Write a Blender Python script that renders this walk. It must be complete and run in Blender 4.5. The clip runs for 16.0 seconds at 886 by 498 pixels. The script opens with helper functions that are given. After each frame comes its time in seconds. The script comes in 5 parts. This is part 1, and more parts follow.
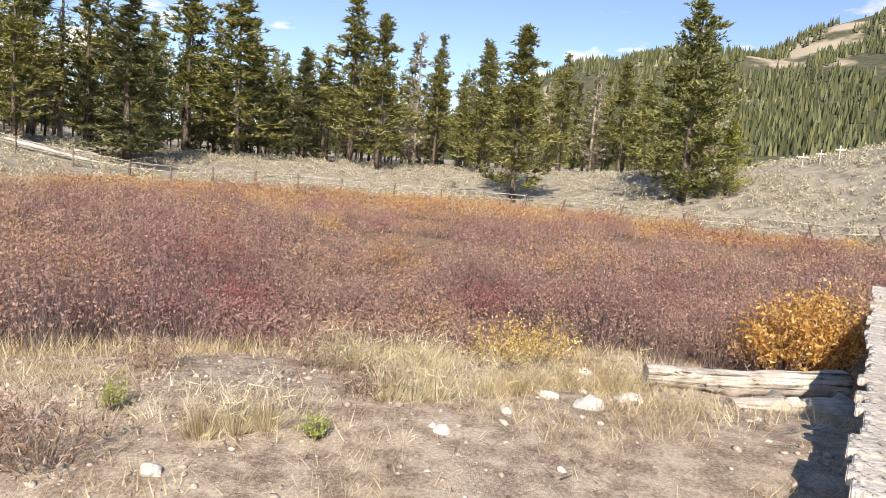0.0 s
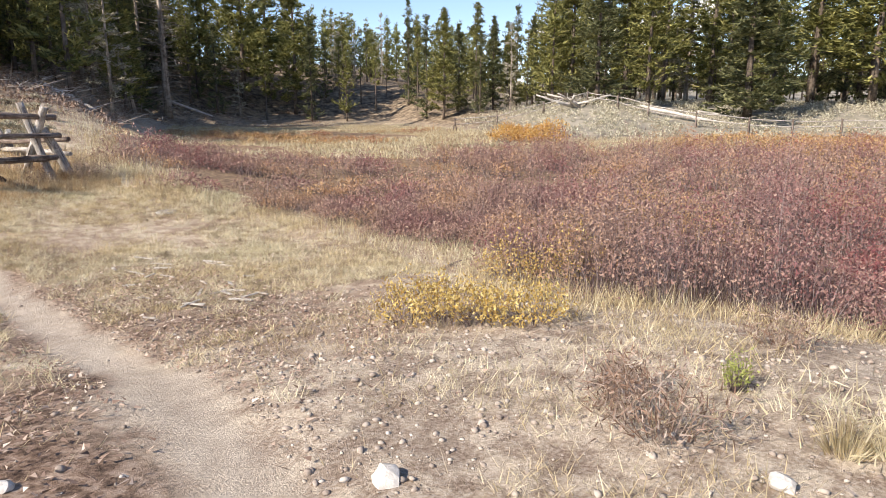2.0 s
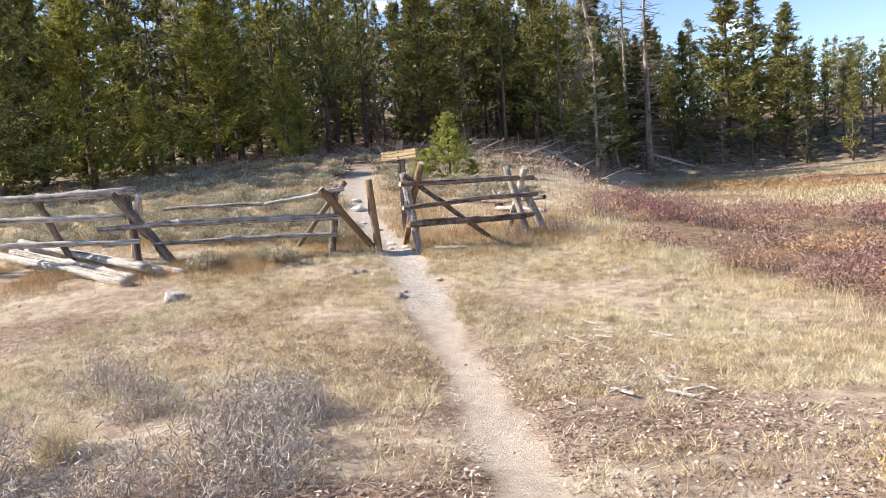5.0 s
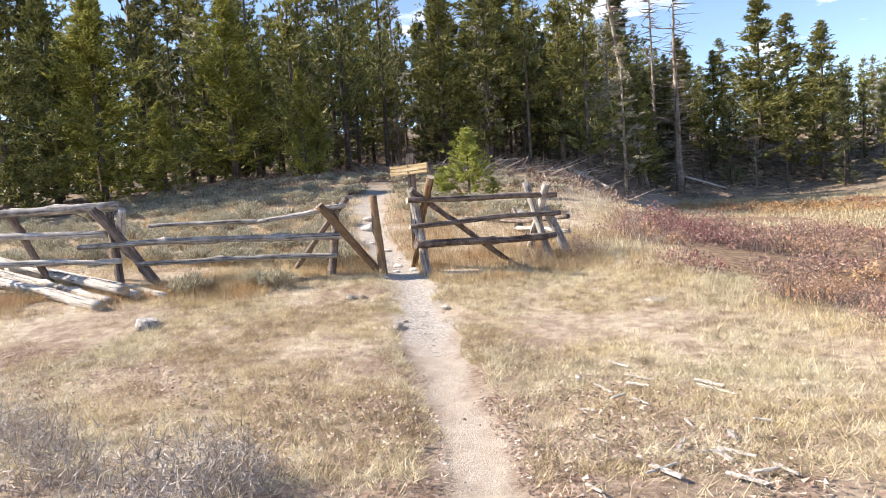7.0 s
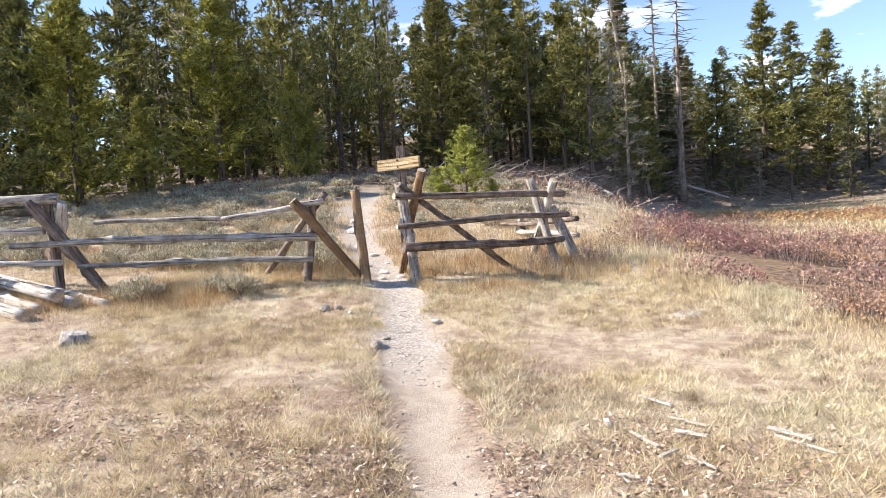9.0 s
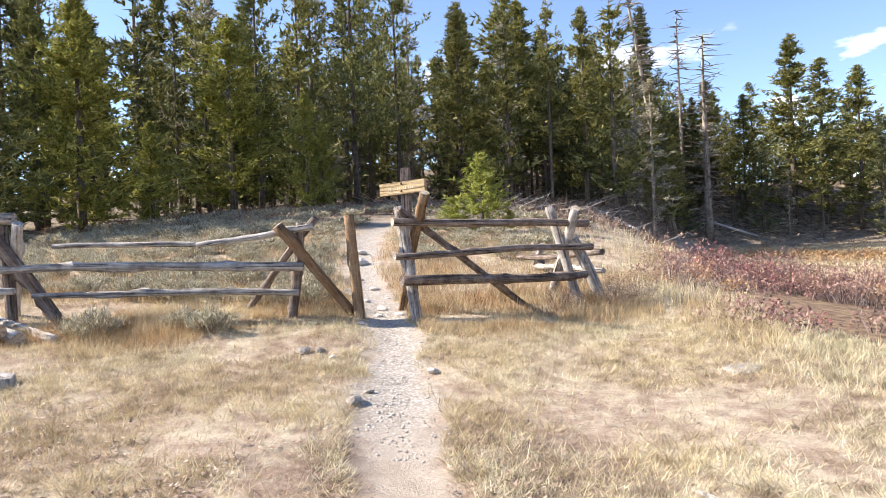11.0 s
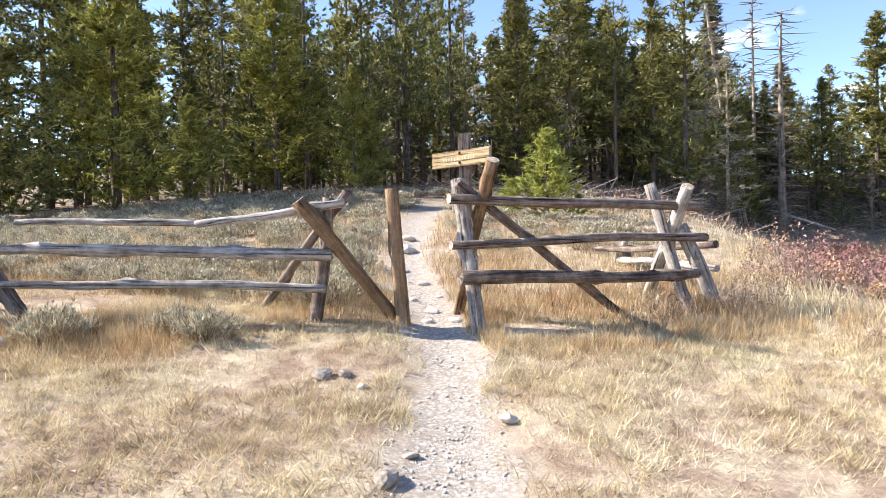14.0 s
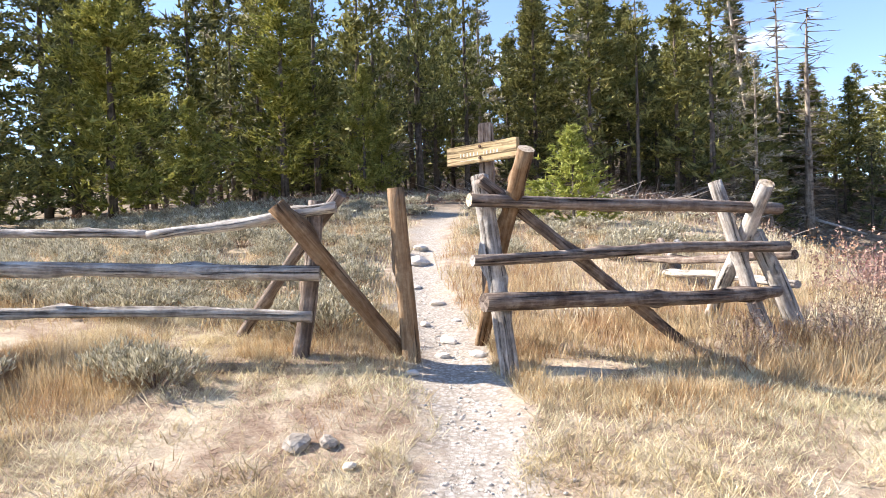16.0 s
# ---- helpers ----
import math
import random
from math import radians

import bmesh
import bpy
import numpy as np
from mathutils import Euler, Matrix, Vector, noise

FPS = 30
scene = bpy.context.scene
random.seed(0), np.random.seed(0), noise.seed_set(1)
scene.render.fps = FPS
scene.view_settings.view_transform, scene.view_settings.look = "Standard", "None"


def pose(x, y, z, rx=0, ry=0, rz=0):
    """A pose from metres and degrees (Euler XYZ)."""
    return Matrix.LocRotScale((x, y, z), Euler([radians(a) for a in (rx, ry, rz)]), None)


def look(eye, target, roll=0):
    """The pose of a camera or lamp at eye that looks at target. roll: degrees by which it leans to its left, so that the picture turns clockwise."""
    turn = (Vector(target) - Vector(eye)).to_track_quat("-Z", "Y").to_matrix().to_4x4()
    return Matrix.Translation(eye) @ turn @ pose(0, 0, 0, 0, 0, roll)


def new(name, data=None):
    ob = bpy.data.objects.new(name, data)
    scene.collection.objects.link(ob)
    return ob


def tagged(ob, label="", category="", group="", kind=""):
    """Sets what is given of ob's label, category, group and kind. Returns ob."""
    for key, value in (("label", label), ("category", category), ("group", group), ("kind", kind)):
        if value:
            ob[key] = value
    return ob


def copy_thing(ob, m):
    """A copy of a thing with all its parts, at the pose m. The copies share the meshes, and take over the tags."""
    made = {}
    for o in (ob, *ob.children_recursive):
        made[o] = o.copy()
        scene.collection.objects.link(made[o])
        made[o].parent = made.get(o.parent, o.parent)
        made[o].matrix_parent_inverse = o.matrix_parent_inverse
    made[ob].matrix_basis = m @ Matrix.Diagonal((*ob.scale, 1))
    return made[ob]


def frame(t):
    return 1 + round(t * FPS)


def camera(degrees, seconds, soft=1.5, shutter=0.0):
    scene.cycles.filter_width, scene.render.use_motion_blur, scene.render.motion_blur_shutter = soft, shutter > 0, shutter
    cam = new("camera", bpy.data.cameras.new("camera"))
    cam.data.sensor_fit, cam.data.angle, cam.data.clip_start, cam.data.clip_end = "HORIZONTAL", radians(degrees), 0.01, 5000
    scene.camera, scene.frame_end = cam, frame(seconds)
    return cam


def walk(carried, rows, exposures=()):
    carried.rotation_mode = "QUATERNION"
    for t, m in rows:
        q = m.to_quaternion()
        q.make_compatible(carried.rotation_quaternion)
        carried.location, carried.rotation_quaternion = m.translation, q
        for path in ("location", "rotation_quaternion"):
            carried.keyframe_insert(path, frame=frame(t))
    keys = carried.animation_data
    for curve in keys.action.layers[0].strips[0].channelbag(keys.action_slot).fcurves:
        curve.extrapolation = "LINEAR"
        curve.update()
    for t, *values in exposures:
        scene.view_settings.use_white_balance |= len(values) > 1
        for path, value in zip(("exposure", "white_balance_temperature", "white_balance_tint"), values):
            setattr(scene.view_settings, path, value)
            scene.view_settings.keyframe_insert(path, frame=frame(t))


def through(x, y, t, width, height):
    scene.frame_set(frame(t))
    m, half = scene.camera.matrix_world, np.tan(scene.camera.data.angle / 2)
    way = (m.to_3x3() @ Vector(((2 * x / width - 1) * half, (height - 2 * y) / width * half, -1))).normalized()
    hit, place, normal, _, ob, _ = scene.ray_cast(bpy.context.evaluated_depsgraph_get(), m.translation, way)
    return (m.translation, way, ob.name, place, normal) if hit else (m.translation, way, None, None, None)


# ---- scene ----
cam = camera(67.9, 16.0, soft=0.75)
PATH = [
    (0, (1.537, -13.992, 1.415), (3.517, -13.808, 1.202), 4.78),
    (0.5, (1.675, -13.940, 1.405), (3.583, -13.395, 1.148), 5.48),
    (1, (1.797, -13.821, 1.364), (3.637, -13.080, 1.104), 7.49),
    (1.5, (1.892, -13.736, 1.351), (3.465, -12.586, 0.901), 7.00),
    (2, (1.959, -13.616, 1.346), (3.066, -12.003, 0.931), 0.15),
    (2.5, (2.016, -13.418, 1.351), (2.707, -11.596, 0.902), -3.01),
    (3, (2.159, -13.311, 1.321), (2.511, -11.370, 0.994), -5.34),
    (3.5, (2.328, -13.228, 1.300), (2.350, -11.244, 1.055), -3.76),
    (4, (2.431, -13.031, 1.327), (2.295, -11.052, 1.074), -3.45),
    (4.2, (2.463, -12.959, 1.347), (2.308, -10.980, 1.105), -3.71),
    (6.3, (2.684, -11.633, 1.200), (2.405, -9.660, 1.029), -4.06),
    (6.5, (2.687, -11.537, 1.195), (2.400, -9.564, 1.047), -3.98),
    (7, (2.709, -11.252, 1.190), (2.429, -9.277, 1.046), -3.96),
    (7.5, (2.658, -10.899, 1.137), (2.446, -8.915, 0.999), -3.57),
    (8, (2.618, -10.544, 1.080), (2.408, -8.559, 0.954), -3.87),
    (8.5, (2.605, -10.120, 1.022), (2.338, -8.142, 0.908), -3.93),
    (8.7, (2.574, -9.977, 1.016), (2.310, -7.998, 0.896), -3.52),
    (10.8, (2.618, -8.576, 0.918), (2.291, -6.603, 0.892), -2.41),
    (11, (2.612, -8.478, 0.918), (2.282, -6.505, 0.908), -2.42),
    (11.5, (2.593, -8.147, 0.880), (2.232, -6.180, 0.886), -2.41),
    (12, (2.467, -7.770, 0.848), (2.067, -5.810, 0.847), -1.51),
    (12.5, (2.321, -7.465, 0.868), (1.885, -5.513, 0.843), -1.20),
    (13, (2.297, -7.114, 0.867), (1.836, -5.168, 0.826), -1.36),
    (13.5, (2.191, -6.761, 0.876), (1.719, -4.818, 0.828), -1.28),
    (14, (2.035, -6.400, 0.905), (1.558, -4.459, 0.861), -1.20),
    (14.5, (1.976, -6.027, 0.900), (1.451, -4.097, 0.875), -1.72),
    (15, (1.883, -5.661, 0.892), (1.339, -3.737, 0.880), -1.87),
    (15.5, (1.732, -5.338, 0.929), (1.203, -3.410, 0.913), -1.63),
    (16, (1.660, -5.001, 0.944), (1.140, -3.070, 0.922), -1.61),
]
walk(cam, [(t, look(eye, target, roll)) for t, eye, target, roll in PATH],
     exposures=((0, 0.5, 7000, 15), (1.0, 0.55, 6900, 15), (2.0, 0.56, 6800, 15), (3.5, 0.72, 6800, 15), (7, 1.0, 6750, 15), (12, 1.14, 6650, 15), (16, 1.3, 6600, 15)))

# ---- light ----
SUN_AZ, SUN_EL = -92.0, 36.5
world = bpy.data.worlds.new("world")
scene.world = world
world.use_nodes = True
wt = world.node_tree
wt.nodes.clear()
w_out = wt.nodes.new("ShaderNodeOutputWorld")
w_sky = wt.nodes.new("ShaderNodeTexSky")
w_sky.sky_type = 'NISHITA'
w_sky.sun_disc = False
w_sky.sun_elevation, w_sky.sun_rotation = radians(SUN_EL), radians(SUN_AZ)
w_sky.altitude, w_sky.air_density, w_sky.dust_density, w_sky.ozone_density = 2600, 1.0, 0.4, 2.0
w_bg = wt.nodes.new("ShaderNodeBackground")
w_bg.inputs[1].default_value = 0.145
w_cl = wt.nodes.new("ShaderNodeBackground")
w_cl.inputs[0].default_value, w_cl.inputs[1].default_value = (1.0, 0.99, 0.98, 1), 0.95
w_mix = wt.nodes.new("ShaderNodeMixShader")
w_tc = wt.nodes.new("ShaderNodeTexCoord")
w_map = wt.nodes.new("ShaderNodeMapping")
w_map.inputs["Scale"].default_value = (4.0, 4.0, 13.0)
w_map.inputs["Location"].default_value = (0.35, 1.2, 0.1)
w_no = wt.nodes.new("ShaderNodeTexNoise")
w_no.inputs["Scale"].default_value, w_no.inputs["Detail"].default_value, w_no.inputs["Roughness"].default_value = 1.0, 7, 0.55
w_rp = wt.nodes.new("ShaderNodeValToRGB")
w_rp.color_ramp.elements[0].position, w_rp.color_ramp.elements[1].position = 0.585, 0.64
w_sep = wt.nodes.new("ShaderNodeSeparateXYZ")
w_low = wt.nodes.new("ShaderNodeMapRange")
for k, v in zip(("From Min", "From Max", "To Min", "To Max"), (0.2, 0.3, 1.0, 0.0)):
    w_low.inputs[k].default_value = v
w_mul = wt.nodes.new("ShaderNodeMath")
w_mul.operation = 'MULTIPLY'
for a, b in ((w_tc.outputs["Generated"], w_map.inputs[0]), (w_map.outputs[0], w_no.inputs[0]), (w_no.outputs[0], w_rp.inputs[0]),
             (w_tc.outputs["Generated"], w_sep.inputs[0]), (w_sep.outputs[2], w_low.inputs[0]), (w_rp.outputs[0], w_mul.inputs[0]),
             (w_low.outputs[0], w_mul.inputs[1]), (w_sky.outputs[0], w_bg.inputs[0]), (w_mul.outputs[0], w_mix.inputs[0]),
             (w_bg.outputs[0], w_mix.inputs[1]), (w_cl.outputs[0], w_mix.inputs[2]), (w_mix.outputs[0], w_out.inputs[0])):
    wt.links.new(a, b)
sun_data = bpy.data.lights.new("sun", 'SUN')
sun_data.energy, sun_data.angle, sun_data.color = 5.0, radians(0.53), (1.0, 0.93, 0.81)
sun = new("sun", sun_data)
_az, _el = radians(SUN_AZ), radians(SUN_EL)
TO_SUN = Vector((math.sin(_az) * math.cos(_el), math.cos(_az) * math.cos(_el), math.sin(_el)))
sun.matrix_world = look((0, 0, 60), Vector((0, 0, 60)) - TO_SUN)

# ---- materials ----
def nodes_of(name, rough=0.9, spec=0.2):
    m = bpy.data.materials.new(name)
    m.use_nodes = True
    t = m.node_tree
    b = t.nodes["Principled BSDF"]
    b.inputs["Roughness"].default_value = rough
    b.inputs["Specular IOR Level"].default_value = spec
    return m, t, b


def ramp(t, source, stops):
    r = t.nodes.new("ShaderNodeValToRGB")
    e = r.color_ramp.elements
    while len(e) < len(stops):
        e.new(0.5)
    for el, (p, c) in zip(e, stops):
        el.position, el.color = p, (*c, 1)
    t.links.new(source, r.inputs[0])
    return r.outputs[0]


def noise_tex(t, scale, detail=4, coords=None, rough=0.6):
    n = t.nodes.new("ShaderNodeTexNoise")
    n.inputs["Scale"].default_value, n.inputs["Detail"].default_value, n.inputs["Roughness"].default_value = scale, detail, rough
    if coords is None:
        coords = t.nodes.new("ShaderNodeNewGeometry").outputs["Position"]
    t.links.new(coords, n.inputs["Vector"])
    return n.outputs[0]


def mix(t, fac, a, b, blend='MIX'):
    n = t.nodes.new("ShaderNodeMix")
    n.data_type, n.blend_type = 'RGBA', blend
    for v, s in ((fac, n.inputs[0]), (a, n.inputs[6]), (b, n.inputs[7])):
        if isinstance(v, (int, float)):
            s.default_value = v
        elif isinstance(v, tuple):
            s.default_value = (*v, 1)
        else:
            t.links.new(v, s)
    return n.outputs[2]


def attr(t, name):
    n = t.nodes.new("ShaderNodeAttribute")
    n.attribute_name = name
    return n.outputs["Fac"]


def bump(t, b, height, strength, distance):
    n = t.nodes.new("ShaderNodeBump")
    n.inputs["Strength"].default_value, n.inputs["Distance"].default_value = strength, distance
    t.links.new(height, n.inputs["Height"])
    t.links.new(n.outputs[0], b.inputs["Normal"])


def leaf_material(name, stops, patch_stops=None, patch_scale=0.35, amount=0.6, through=0.3, rough=0.6, tufts=None):
    """Leaves and blades: each piece its own tone, broad patches of colour, some light passing through."""
    m, t, b = nodes_of(name, rough, 0.25)
    g = t.nodes.new("ShaderNodeNewGeometry")
    col = ramp(t, g.outputs["Random Per Island"], stops)
    if patch_stops:
        col = mix(t, amount, col, ramp(t, noise_tex(t, patch_scale, 5), patch_stops))
    if tufts:
        col = mix(t, 0.75, col, ramp(t, noise_tex(t, tufts, 3), ((0.36, (0.34, 0.28, 0.22)), (0.5, (0.86, 0.82, 0.76)), (0.6, (1, 1, 1)))), 'MULTIPLY')
    t.links.new(col, b.inputs["Base Color"])
    tr = t.nodes.new("ShaderNodeBsdfTranslucent")
    t.links.new(col, tr.inputs[0])
    mx = t.nodes.new("ShaderNodeMixShader")
    mx.inputs[0].default_value = through
    t.links.new(b.outputs[0], mx.inputs[1])
    t.links.new(tr.outputs[0], mx.inputs[2])
    t.links.new(mx.outputs[0], t.nodes["Material Output"].inputs[0])
    return m


def wood_material(name, dark, mid, light, scale=1.0, rough=0.85, along=2):
    """Weathered wood: long grain, blotches and dark drying cracks."""
    m, t, b = nodes_of(name, rough, 0.15)
    tc = t.nodes.new("ShaderNodeTexCoord").outputs["Object"]
    oi = t.nodes.new("ShaderNodeObjectInfo").outputs["Random"]
    maps = []
    for k in ((44, 44, 2.4), (30, 30, 0.9)):
        mp = t.nodes.new("ShaderNodeMapping")
        k = (k[2], k[0], k[1]) if along == 0 else k
        mp.inputs["Scale"].default_value = tuple(v * scale for v in k)
        t.links.new(tc, mp.inputs[0])
        maps.append(noise_tex(t, 1.0, 6, mp.outputs[0], 0.7))
    fine, crack = maps
    col = mix(t, 0.5, ramp(t, fine, ((0.4, dark), (0.5, mid), (0.6, light))), ramp(t, noise_tex(t, 4.2, 5, tc, 0.7), ((0.4, dark), (0.5, mid), (0.58, light))))
    col = mix(t, 0.25, col, ramp(t, oi, ((0.0, dark), (0.5, mid), (1.0, light))))
    col = mix(t, ramp(t, crack, ((0.36, (1, 1, 1)), (0.43, (0, 0, 0)))), col, tuple(v * 0.35 for v in dark))
    t.links.new(col, b.inputs["Base Color"])
    bump(t, b, mix(t, 0.5, fine, ramp(t, crack, ((0.36, (0, 0, 0)), (0.46, (1, 1, 1))))), 1.0, 0.025)
    return m


M_GROUND, t, b = nodes_of("ground", 0.95, 0.1)
fine, mid_n, broad = noise_tex(t, 46, 7, None, 0.75), noise_tex(t, 5.5, 5), noise_tex(t, 0.5, 4)
soil = mix(t, 0.6, ramp(t, fine, ((0.36, (0.1, 0.07, 0.052)), (0.5, (0.4, 0.315, 0.235)), (0.62, (0.74, 0.66, 0.54)))),
           ramp(t, mid_n, ((0.38, (0.24, 0.17, 0.115)), (0.5, (0.48, 0.385, 0.27)), (0.6, (0.72, 0.64, 0.47)))))
soil = mix(t, 0.42, soil, ramp(t, noise_tex(t, 1.3, 6, None, 0.7), ((0.42, (0.24, 0.15, 0.11)), (0.52, (0.46, 0.34, 0.26)), (0.6, (0.64, 0.56, 0.42)))))
gravel = mix(t, 0.7, ramp(t, noise_tex(t, 48, 4), ((0.4, (0.14, 0.105, 0.08)), (0.5, (0.48, 0.39, 0.3)), (0.6, (0.84, 0.77, 0.66)))),
             ramp(t, mid_n, ((0.4, (0.26, 0.19, 0.14)), (0.6, (0.62, 0.52, 0.4)))))
col = mix(t, attr(t, "gravel"), soil, gravel)
dust = mix(t, 0.35, ramp(t, mid_n, ((0.38, (0.4, 0.33, 0.26)), (0.62, (0.58, 0.51, 0.42)))), ramp(t, noise_tex(t, 60, 3), ((0.35, (0.4, 0.34, 0.27)), (0.65, (0.74, 0.67, 0.58)))))
col = mix(t, attr(t, "loam"), col, ramp(t, noise_tex(t, 14, 6, None, 0.7), ((0.38, (0.09, 0.06, 0.045)), (0.5, (0.24, 0.165, 0.12)), (0.62, (0.42, 0.32, 0.25)))))
col = mix(t, attr(t, "trail"), col, mix(t, 0.35, dust, ramp(t, noise_tex(t, 2.2, 4), ((0.4, (0.36, 0.28, 0.21)), (0.6, (0.52, 0.44, 0.35))))))
vor = t.nodes.new("ShaderNodeTexVoronoi")
vor.inputs["Scale"].default_value = 30
t.links.new(t.nodes.new("ShaderNodeNewGeometry").outputs["Position"], vor.inputs["Vector"])
chip_col = mix(t, 0.55, ramp(t, vor.outputs["Color"], ((0.1, (0.4, 0.36, 0.31)), (0.5, (0.58, 0.54, 0.48)), (0.9, (0.76, 0.73, 0.68)))), ramp(t, vor.outputs["Distance"], ((0.1, (0.72, 0.68, 0.62)), (0.55, (0.26, 0.21, 0.16)))))
col = mix(t, attr(t, "chips"), col, chip_col)
col = mix(t, attr(t, "bog"), col, ramp(t, mid_n, ((0.35, (0.15, 0.1, 0.075)), (0.65, (0.36, 0.26, 0.16)))))
col = mix(t, attr(t, "sage"), col, mix(t, 0.5, ramp(t, noise_tex(t, 1.1, 5), ((0.36, (0.15, 0.145, 0.11)), (0.5, (0.34, 0.31, 0.25)), (0.64, (0.44, 0.4, 0.32)))), ramp(t, broad, ((0.35, (0.25, 0.235, 0.19)), (0.65, (0.43, 0.38, 0.3))))))
col = mix(t, attr(t, "forest"), col, ramp(t, noise_tex(t, 1.6, 6), ((0.34, (0.08, 0.06, 0.045)), (0.5, (0.22, 0.17, 0.12)), (0.66, (0.4, 0.32, 0.22)))))
# mountain woods and clearings; distance haze is put into the colour by greying the greens
far_col = mix(t, ramp(t, noise_tex(t, 0.006, 4), ((0.55, (0, 0, 0)), (0.62, (1, 1, 1)))), ramp(t, noise_tex(t, 0.12, 5), ((0.35, (0.06, 0.068, 0.046)), (0.65, (0.13, 0.125, 0.08)))), (0.42, 0.36, 0.27))
col = mix(t, attr(t, "mountain"), col, far_col)
t.links.new(col, b.inputs["Base Color"])
hgt = t.nodes.new("ShaderNodeMath")
hgt.operation = 'ADD'
t.links.new(fine, hgt.inputs[0])
t.links.new(mid_n, hgt.inputs[1])
bump(t, b, hgt.outputs[0], 0.7, 0.03)

M_GREY_LOG = wood_material("weathered_grey_wood", (0.15, 0.13, 0.115), (0.44, 0.4, 0.36), (0.76, 0.72, 0.66))
M_BROWN_LOG = wood_material("brown_log_wood", (0.07, 0.05, 0.042), (0.21, 0.16, 0.13), (0.46, 0.39, 0.33))
M_POST = wood_material("stained_post_wood", (0.11, 0.06, 0.03), (0.27, 0.17, 0.095), (0.42, 0.31, 0.2))
M_PALE_LOG = wood_material("bleached_pale_wood", (0.3, 0.26, 0.22), (0.62, 0.57, 0.5), (0.84, 0.8, 0.74))
M_CUT = wood_material("cut_wood_end", (0.4, 0.3, 0.2), (0.62, 0.5, 0.36), (0.8, 0.7, 0.55))
M_SIGN = wood_material("sign_board_wood", (0.34, 0.24, 0.13), (0.48, 0.36, 0.2), (0.58, 0.45, 0.26), along=0)
M_LETTER = wood_material("worn_pale_letters", (0.6, 0.52, 0.38), (0.7, 0.62, 0.48), (0.8, 0.72, 0.58))
M_BARK = wood_material("pine_bark", (0.05, 0.04, 0.032), (0.14, 0.11, 0.085), (0.27, 0.22, 0.18), 0.4)
M_SNAG = wood_material("dead_tree_wood", (0.13, 0.1, 0.08), (0.36, 0.3, 0.24), (0.6, 0.52, 0.43), 0.4)
M_IRON, t, b = nodes_of("rusty_bolt", 0.6, 0.4)
b.inputs["Metallic"].default_value = 0.7
t.links.new(ramp(t, noise_tex(t, 160, 3), ((0.4, (0.05, 0.035, 0.03)), (0.6, (0.16, 0.09, 0.06)))), b.inputs["Base Color"])
M_WATER, t, b = nodes_of("still_water", 0.06, 0.5)
t.links.new(ramp(t, noise_tex(t, 0.8, 3), ((0.4, (0.012, 0.015, 0.014)), (0.6, (0.03, 0.03, 0.022)))), b.inputs["Base Color"])
bump(t, b, noise_tex(t, 5, 2), 0.05, 0.01)
M_ROCK, t, b = nodes_of("pale_stone", 0.88, 0.2)
oi = t.nodes.new("ShaderNodeObjectInfo").outputs["Random"]
gi = t.nodes.new("ShaderNodeNewGeometry").outputs["Random Per Island"]
st = mix(t, 0.5, ramp(t, oi, ((0.0, (0.46, 0.42, 0.37)), (0.5, (0.62, 0.58, 0.52)), (1.0, (0.78, 0.75, 0.7)))), ramp(t, gi, ((0.0, (0.4, 0.35, 0.3)), (0.6, (0.6, 0.54, 0.46)), (1.0, (0.8, 0.76, 0.7)))))
st = mix(t, 0.4, st, ramp(t, noise_tex(t, 22, 6), ((0.35, (0.28, 0.24, 0.2)), (0.55, (0.66, 0.62, 0.56)), (0.7, (0.85, 0.82, 0.78)))))
t.links.new(st, b.inputs["Base Color"])
bump(t, b, noise_tex(t, 30, 5), 0.5, 0.02)

M_PINE = leaf_material("pine_needles", ((0.0, (0.085, 0.09, 0.03)), (0.5, (0.235, 0.232, 0.072)), (1.0, (0.46, 0.43, 0.16))), through=0.25)
# yellow-green copy of the pine needles, brightened so the sunlit look is in its colour
M_PINE_WARM = leaf_material("sunlit_young_needles", ((0.0, (0.12, 0.13, 0.03)), (0.5, (0.31, 0.315, 0.07)), (1.0, (0.54, 0.52, 0.16))), through=0.25)
# dark green copy, with the shading of the left-hand and deep trees in its colour
M_PINE_DARK = leaf_material("dark_pine_needles", ((0.0, (0.075, 0.085, 0.03)), (0.5, (0.2, 0.21, 0.07)), (1.0, (0.42, 0.41, 0.15))), through=0.22)
M_PINE_YOUNG = leaf_material("bright_sapling_needles", ((0.0, (0.2, 0.23, 0.05)), (0.5, (0.37, 0.4, 0.09)), (1.0, (0.54, 0.55, 0.18))), through=0.35)
M_SPRUCE = leaf_material("blue_green_needles", ((0.0, (0.06, 0.07, 0.036)), (0.5, (0.145, 0.155, 0.07)), (1.0, (0.3, 0.295, 0.14))), through=0.2)
M_FAR_WOODS = leaf_material("distant_forest_needles", ((0.0, (0.04, 0.048, 0.022)), (0.5, (0.09, 0.1, 0.042)), (1.0, (0.16, 0.165, 0.07))), through=0.0)
M_WILLOW = leaf_material("autumn_willow_leaves", ((0.0, (0.13, 0.06, 0.045)), (0.45, (0.31, 0.17, 0.12)), (0.78, (0.52, 0.34, 0.23)), (1.0, (0.76, 0.6, 0.44))),
                         ((0.36, (0.27, 0.075, 0.1)), (0.45, (0.28, 0.165, 0.17)), (0.53, (0.42, 0.295, 0.24)), (0.61, (0.52, 0.31, 0.15)), (0.7, (0.66, 0.45, 0.16))), 0.42, 0.62, 0.2)
